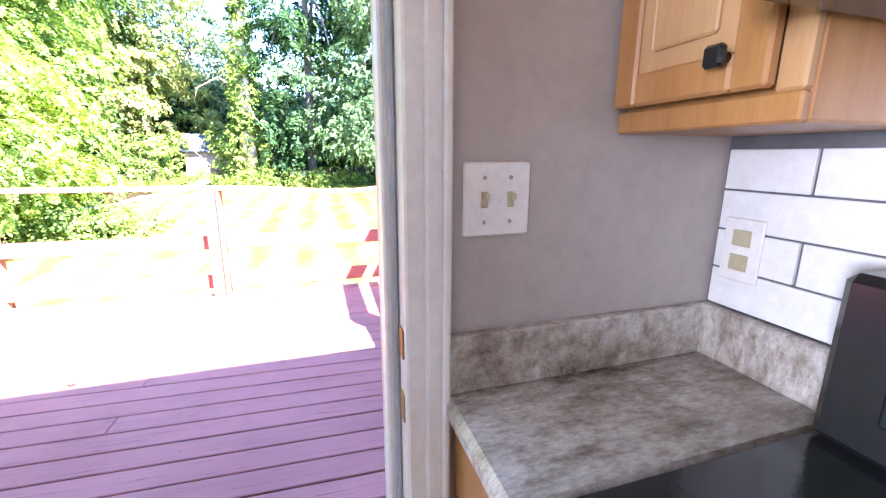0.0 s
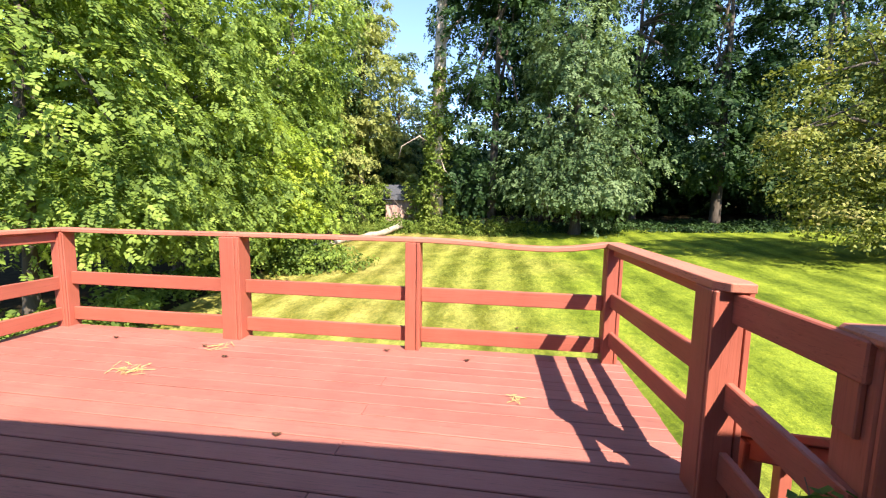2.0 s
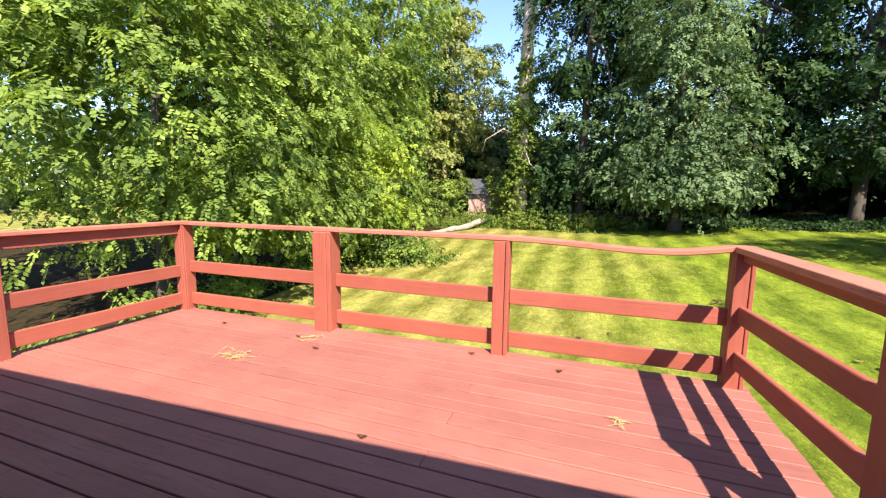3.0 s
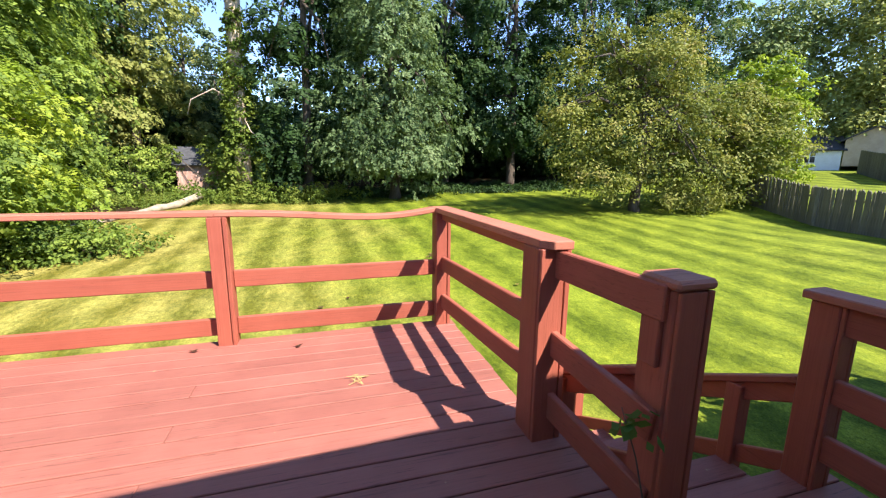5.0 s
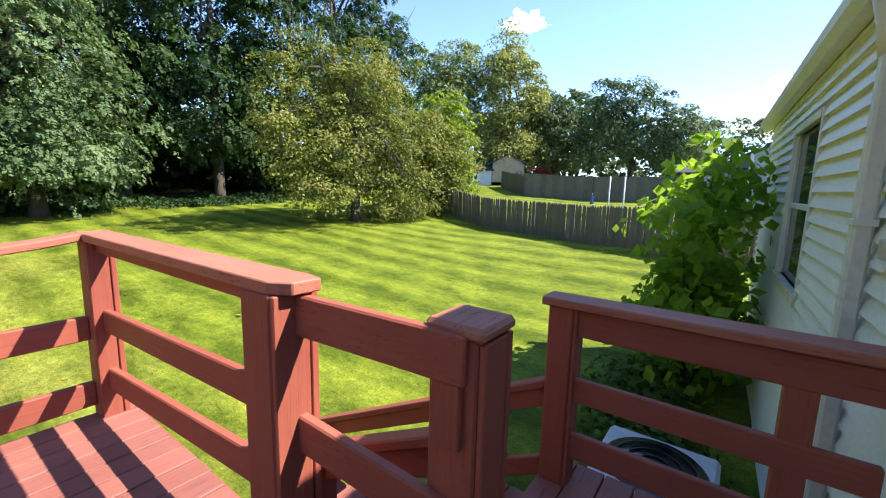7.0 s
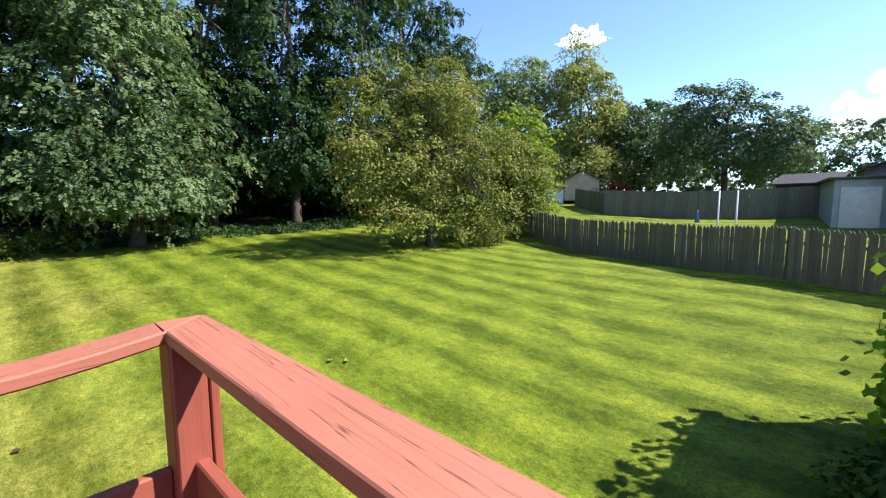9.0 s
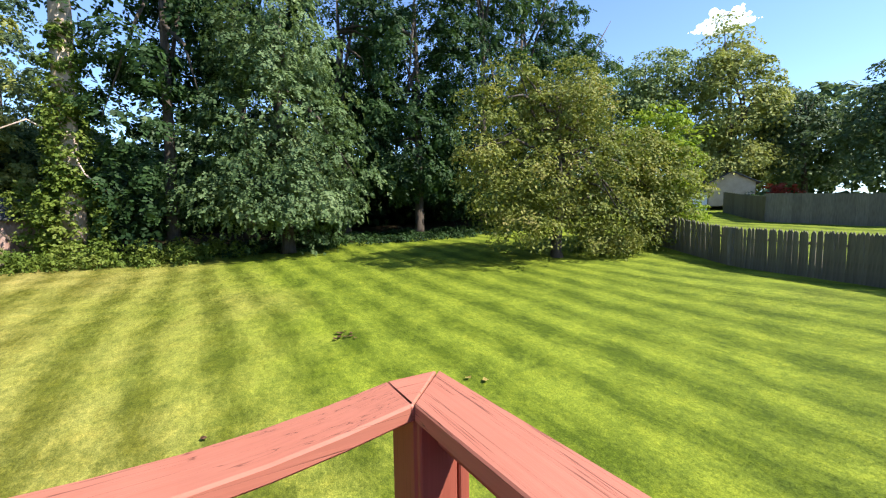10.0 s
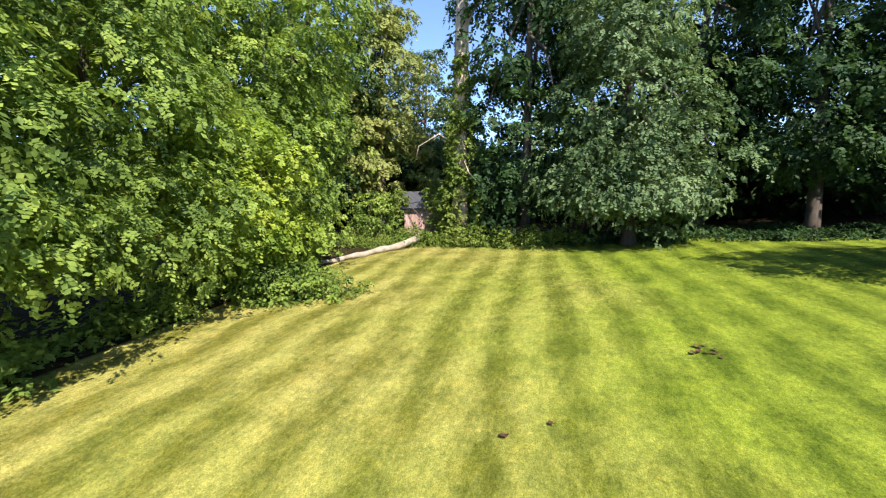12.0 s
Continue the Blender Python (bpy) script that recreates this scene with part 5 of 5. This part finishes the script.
# far woods closing the view, as one mass of leaves
rng = np.random.default_rng(71)
blobs = []
for k in range(46):
    a = radians(-75 + 150 * k / 45)
    r = 58 + rng.uniform(-6, 8)
    blobs.append((r * math.sin(a), r * math.cos(a), 4.5 + rng.uniform(-1, 2.5), 5.5, 5.5, 6.5))
woods = from_arrays("far_woods", leaf_cloud(rng, blobs, 70000, 0.75, 1.2, 30, 0.8, 0.5), 4, L_FAR)
tagged(woods, "distant belt of green woods", "woods", kind="stuff")

# the understorey behind the first trees, its shade put into the dark leaf colour
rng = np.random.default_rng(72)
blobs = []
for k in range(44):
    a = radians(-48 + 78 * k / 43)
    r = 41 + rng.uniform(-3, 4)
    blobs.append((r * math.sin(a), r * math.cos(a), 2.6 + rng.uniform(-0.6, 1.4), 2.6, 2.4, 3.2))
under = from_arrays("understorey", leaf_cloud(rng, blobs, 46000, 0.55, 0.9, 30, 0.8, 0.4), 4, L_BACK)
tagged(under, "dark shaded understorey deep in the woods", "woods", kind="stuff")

# weeds and underbrush along the end of the lawn
rng = np.random.default_rng(81)
wb = []
for k in range(60):
    x = rng.uniform(-6.0, 3.0)
    y = 25.6 + rng.uniform(-0.7, 1.5) - 0.06 * x
    wb.append((x, y, g(x, y) + 0.25, 0.6, 0.5, 0.45 + 0.35 * rng.random()))
weeds = from_arrays("weeds", leaf_cloud(rng, wb, 16000, 0.14, 0.22, 16, 0.45, 0.1), 4, L_WEED)
tagged(weeds, "tall yellow-green weeds at the lawn's end", "weeds", kind="stuff")
wb = []
for k in range(150):
    x = rng.uniform(2.0, 22.0)
    y = 25.8 + rng.uniform(-0.3, 3.0) - 0.1 * max(0, x - 8)
    wb.append((x, y, g(x, y) + 0.08, 0.8, 0.6, 0.14 + 0.22 * rng.random()))
# same darkened leaves, to keep the ground below the trees in painted shade
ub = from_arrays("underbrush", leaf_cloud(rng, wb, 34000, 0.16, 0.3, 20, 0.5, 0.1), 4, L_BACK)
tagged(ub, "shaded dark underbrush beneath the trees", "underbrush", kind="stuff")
wb = []
for k in range(110):
    y = rng.uniform(1.5, 23.0)
    x = -7.0 - 0.12 * (y - 8) + rng.uniform(-1.2, 0.3)
    wb.append((x, y, g(x, y) + 0.2, 0.6, 0.6, 0.5))
hb = from_arrays("hedge_bottom", leaf_cloud(rng, wb, 24000, 0.14, 0.28, 20, 0.5, 0.1), 4, L_LEFT)
tagged(hb, "dense green undergrowth below the hedge trees", "undergrowth", kind="stuff")

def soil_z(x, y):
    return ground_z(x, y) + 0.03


# ground sheets under the trees, shade included in their near-black colour
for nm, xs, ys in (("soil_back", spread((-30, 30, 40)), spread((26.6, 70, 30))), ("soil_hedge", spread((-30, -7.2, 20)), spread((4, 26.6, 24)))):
    tagged(sheet(nm, soil_z, xs, ys, M_SHADE_SOIL), "leaf litter with the trees' shade put into its dark colour", "soil", kind="structure")

low_bush("shed_bush", "leafy green bush against the old shed", [(-8.6, 28.0, 1.2, 1.3, 1.0, 1.4), (-7.6, 28.4, 0.3, 0.9, 0.7, 0.8)], 5200, 0.15, L_LEFT, 63, 0.35, 40)
low_bush("vine_bush", "vine-covered bush beside the old shed", [(-4.2, 27.6, 1.0, 0.8, 0.7, 1.3), (-4.9, 28.3, 2.3, 0.6, 0.5, 0.7), (-6.9, 28.5, 1.9, 0.5, 0.3, 0.6)], 4600, 0.14, L_WEED, 64, 0.3, 40)
wb = []
for k in range(60):
    x, y = rng.uniform(-12, -5.5), rng.uniform(24.5, 28.5)
    wb.append((x, y, g(x, y) + 0.15, 0.6, 0.6, 0.35))
tall = from_arrays("tall_grass", leaf_cloud(rng, wb, 9000, 0.16, 0.3, 16, 0.3, 0.1), 4, L_WEED)
tagged(tall, "tall uncut grass in front of the shed", "grass", kind="stuff")

# fallen log
lg = thing("fallen_log", "long pale weathered fallen log on the lawn edge", "log", (-6.2, 23.5, g(-6.2, 23.5)))
pts = [(-7.9 + 2.8 * f + 0.07 * math.sin(9 * f), 20.0 + 5.7 * f, 0.10 + 0.34 * f ** 5 + 0.025 * math.sin(23 * f)) for f in np.linspace(0, 1, 14)]
part("trunk", tube([(x, y, g(x, y) + h) for x, y, h in pts], [0.08 + 0.1 * k / 13 + 0.022 * math.sin(2.6 * k) for k in range(14)], 9), M_LOG, lg)
part("stub", tube([(-5.5, 25.0, g(-5.5, 25) + 0.25), (-5.0, 25.5, g(-5, 25.5) + 0.65)], [0.08, 0.03], 6), M_LOG, lg)

# ---- clouds ----
M_GLOW_CLOUD, cn, cl, cb = mat("white cloud", 1.0, 0, 0)
cb.inputs["Base Color"].default_value = (0.9, 0.9, 0.92, 1)
# slight glow added so that the lumps' shaded sides stay white
cb.inputs["Emission Color"].default_value = (0.95, 0.97, 1.0, 1)
cb.inputs["Emission Strength"].default_value = 0.25


def cloud(az, el, width, height, seed):
    """A small lumpy cloud far off."""
    rng = np.random.default_rng(seed)
    d = 900.0
    c = Vector((d * math.sin(az) * math.cos(el), d * math.cos(az) * math.cos(el), d * math.sin(el)))
    side = Vector((math.cos(az), -math.sin(az), 0))
    bm = bmesh.new()
    for k in range(160):
        u = float(np.clip(rng.normal(0, 0.45), -1, 1))
        r = height * rng.uniform(0.10, 0.30) * (1.15 - abs(u))
        p = c + side * u * width + Vector((0, 0, (abs(rng.normal(0, 0.45)) - 0.25) * height * (1 - u * u)))
        bmesh.ops.create_icosphere(bm, subdivisions=2, radius=r, matrix=Matrix.Translation(p))
    for f in bm.faces:
        f.smooth = True
    return tagged(part("cloud", bm, M_GLOW_CLOUD), "small white cloud in the blue sky", "cloud", kind="structure")


cloud(radians(63.4), radians(19.8), 50, 30, 3)
cloud(radians(92.0), radians(7.6), 90, 60, 4)

# ---- grass blades on the nearer lawn ----
rng = np.random.default_rng(91)
N = 420000
gx = rng.uniform(-7.0, 13.0, N)
gy = 4.0 + 22.0 * rng.random(N) ** 1.7
keep = ~((gx < 3.1) & (gy < 6.2))
gx, gy = gx[keep], gy[keep]
gzv = np.array([ground_z(a, b) for a, b in zip(gx.tolist(), gy.tolist())])
n = len(gx)
ang = rng.uniform(0, 6.283, n)
hgt = rng.uniform(0.005, 0.020, n)
wid = 0.002 + 0.00035 * gy
tilt = rng.normal(0, 0.035, (n, 2))
tri = np.empty((n, 3, 3))
tri[:, 0] = np.stack([gx - wid * np.cos(ang), gy - wid * np.sin(ang), gzv - 0.005], 1)
tri[:, 1] = np.stack([gx + wid * np.cos(ang), gy + wid * np.sin(ang), gzv - 0.005], 1)
tri[:, 2] = np.stack([gx + tilt[:, 0], gy + tilt[:, 1], gzv + hgt], 1)
blades = from_arrays("grass_blades", tri.reshape(-1, 3), 3, M_BLADE)
tagged(blades, "short mown grass blades of the lawn", "grass", kind="stuff")

# ---- fallen leaves on the lawn ----
rng = np.random.default_rng(93)
M_GOLD = plain("fallen yellow leaf", (0.42, 0.30, 0.08), (0.6, 0.46, 0.15), 20, 0.7)
for cx, cy, n, r, m_ in ((3.56, 13.3, 9, 0.16, M_DRYLEAF), (2.55, 8.55, 2, 0.12, M_GOLD), (2.05, 7.6, 1, 0.1, M_GOLD), (1.2, 10.5, 2, 0.4, M_DRYLEAF), (4.6, 10.2, 2, 0.3, M_GOLD)):
    for k in range(n):
        x, y = cx + rng.normal(0, r), cy + rng.normal(0, r)
        d = thing("fallen_leaf", "dry fallen leaf lying on the lawn", "leaf", (x, y, g(x, y)), group="leaves on the lawn")
        bm = bmesh.new()
        q = pose(x, y, g(x, y) + 0.03, 0, 0, rng.uniform(0, 360))
        kk = rng.uniform(0.045, 0.075)
        vs = [bm.verts.new(q @ Vector((a * kk, b * kk, c * kk))) for a, b, c in ((-1.1, 0, 0.3), (-0.4, 0.8, 0.2), (0.1, 0.5, 0.1), (1.0, 0.1, 0.4), (0.2, -0.6, 0.1), (-0.5, -0.7, 0.3), (0, 0, 0.0))]
        for a in range(6):
            bm.faces.new((vs[a], vs[(a + 1) % 6], vs[6]))
        bmesh.ops.solidify(bm, geom=bm.faces[:], thickness=0.003)
        part("blade", bm, m_, d)

# ---- litter on the deck ----
rng = np.random.default_rng(95)
for x, y, kind in ((-0.45, 4.507, "l"), (-1.9, 5.75, "l"), (-1.55, 5.55, "l"), (0.55, 5.85, "l"), (-2.9, 5.8, "l"), (-0.2, 5.95, "l")):
    d = thing("dry_leaf", "curled dry brown leaf on the deck", "leaf", (x, y, 0.0), group="dry leaves on the deck")
    bm = bmesh.new()
    k = 0.035
    vs = [bm.verts.new((x + a * k, y + b * k, 0.003 + c * k)) for a, b, c in ((-1.1, 0, 0.5), (-0.2, 0.6, 0.15), (1.0, 0.1, 0.6), (0.1, -0.6, 0.2), (0, 0, 0.0))]
    for a, b in ((0, 1), (1, 2), (2, 3), (3, 0)):
        bm.faces.new((vs[a], vs[b], vs[4]))
    bmesh.ops.solidify(bm, geom=bm.faces[:], thickness=0.002)
    part("blade", bm, M_DRYLEAF, d)
for cx, cy, r, n in ((-2.1, 5.17, 0.14, 34), (-1.75, 5.75, 0.1, 16), (0.95, 5.2, 0.05, 8)):
    d = thing("straw_litter", "small heap of dry straw on the deck", "litter", (cx, cy, 0.0), group="straw on the deck")
    bm = bmesh.new()
    for k in range(n):
        a, l = rng.uniform(0, 6.28), rng.uniform(0.02, 0.06)
        px, py = cx + rng.normal(0, r * 0.5), cy + rng.normal(0, r * 0.4)
        m = pose(px, py, 0.006 + rng.uniform(0, 0.012), 0, rng.uniform(-12, 12), math.degrees(a))
        add_box(bm, -l, l, -0.0025, 0.0025, -0.001, 0.001, 0, m)
    part("straws", bm, M_STRAW, d)
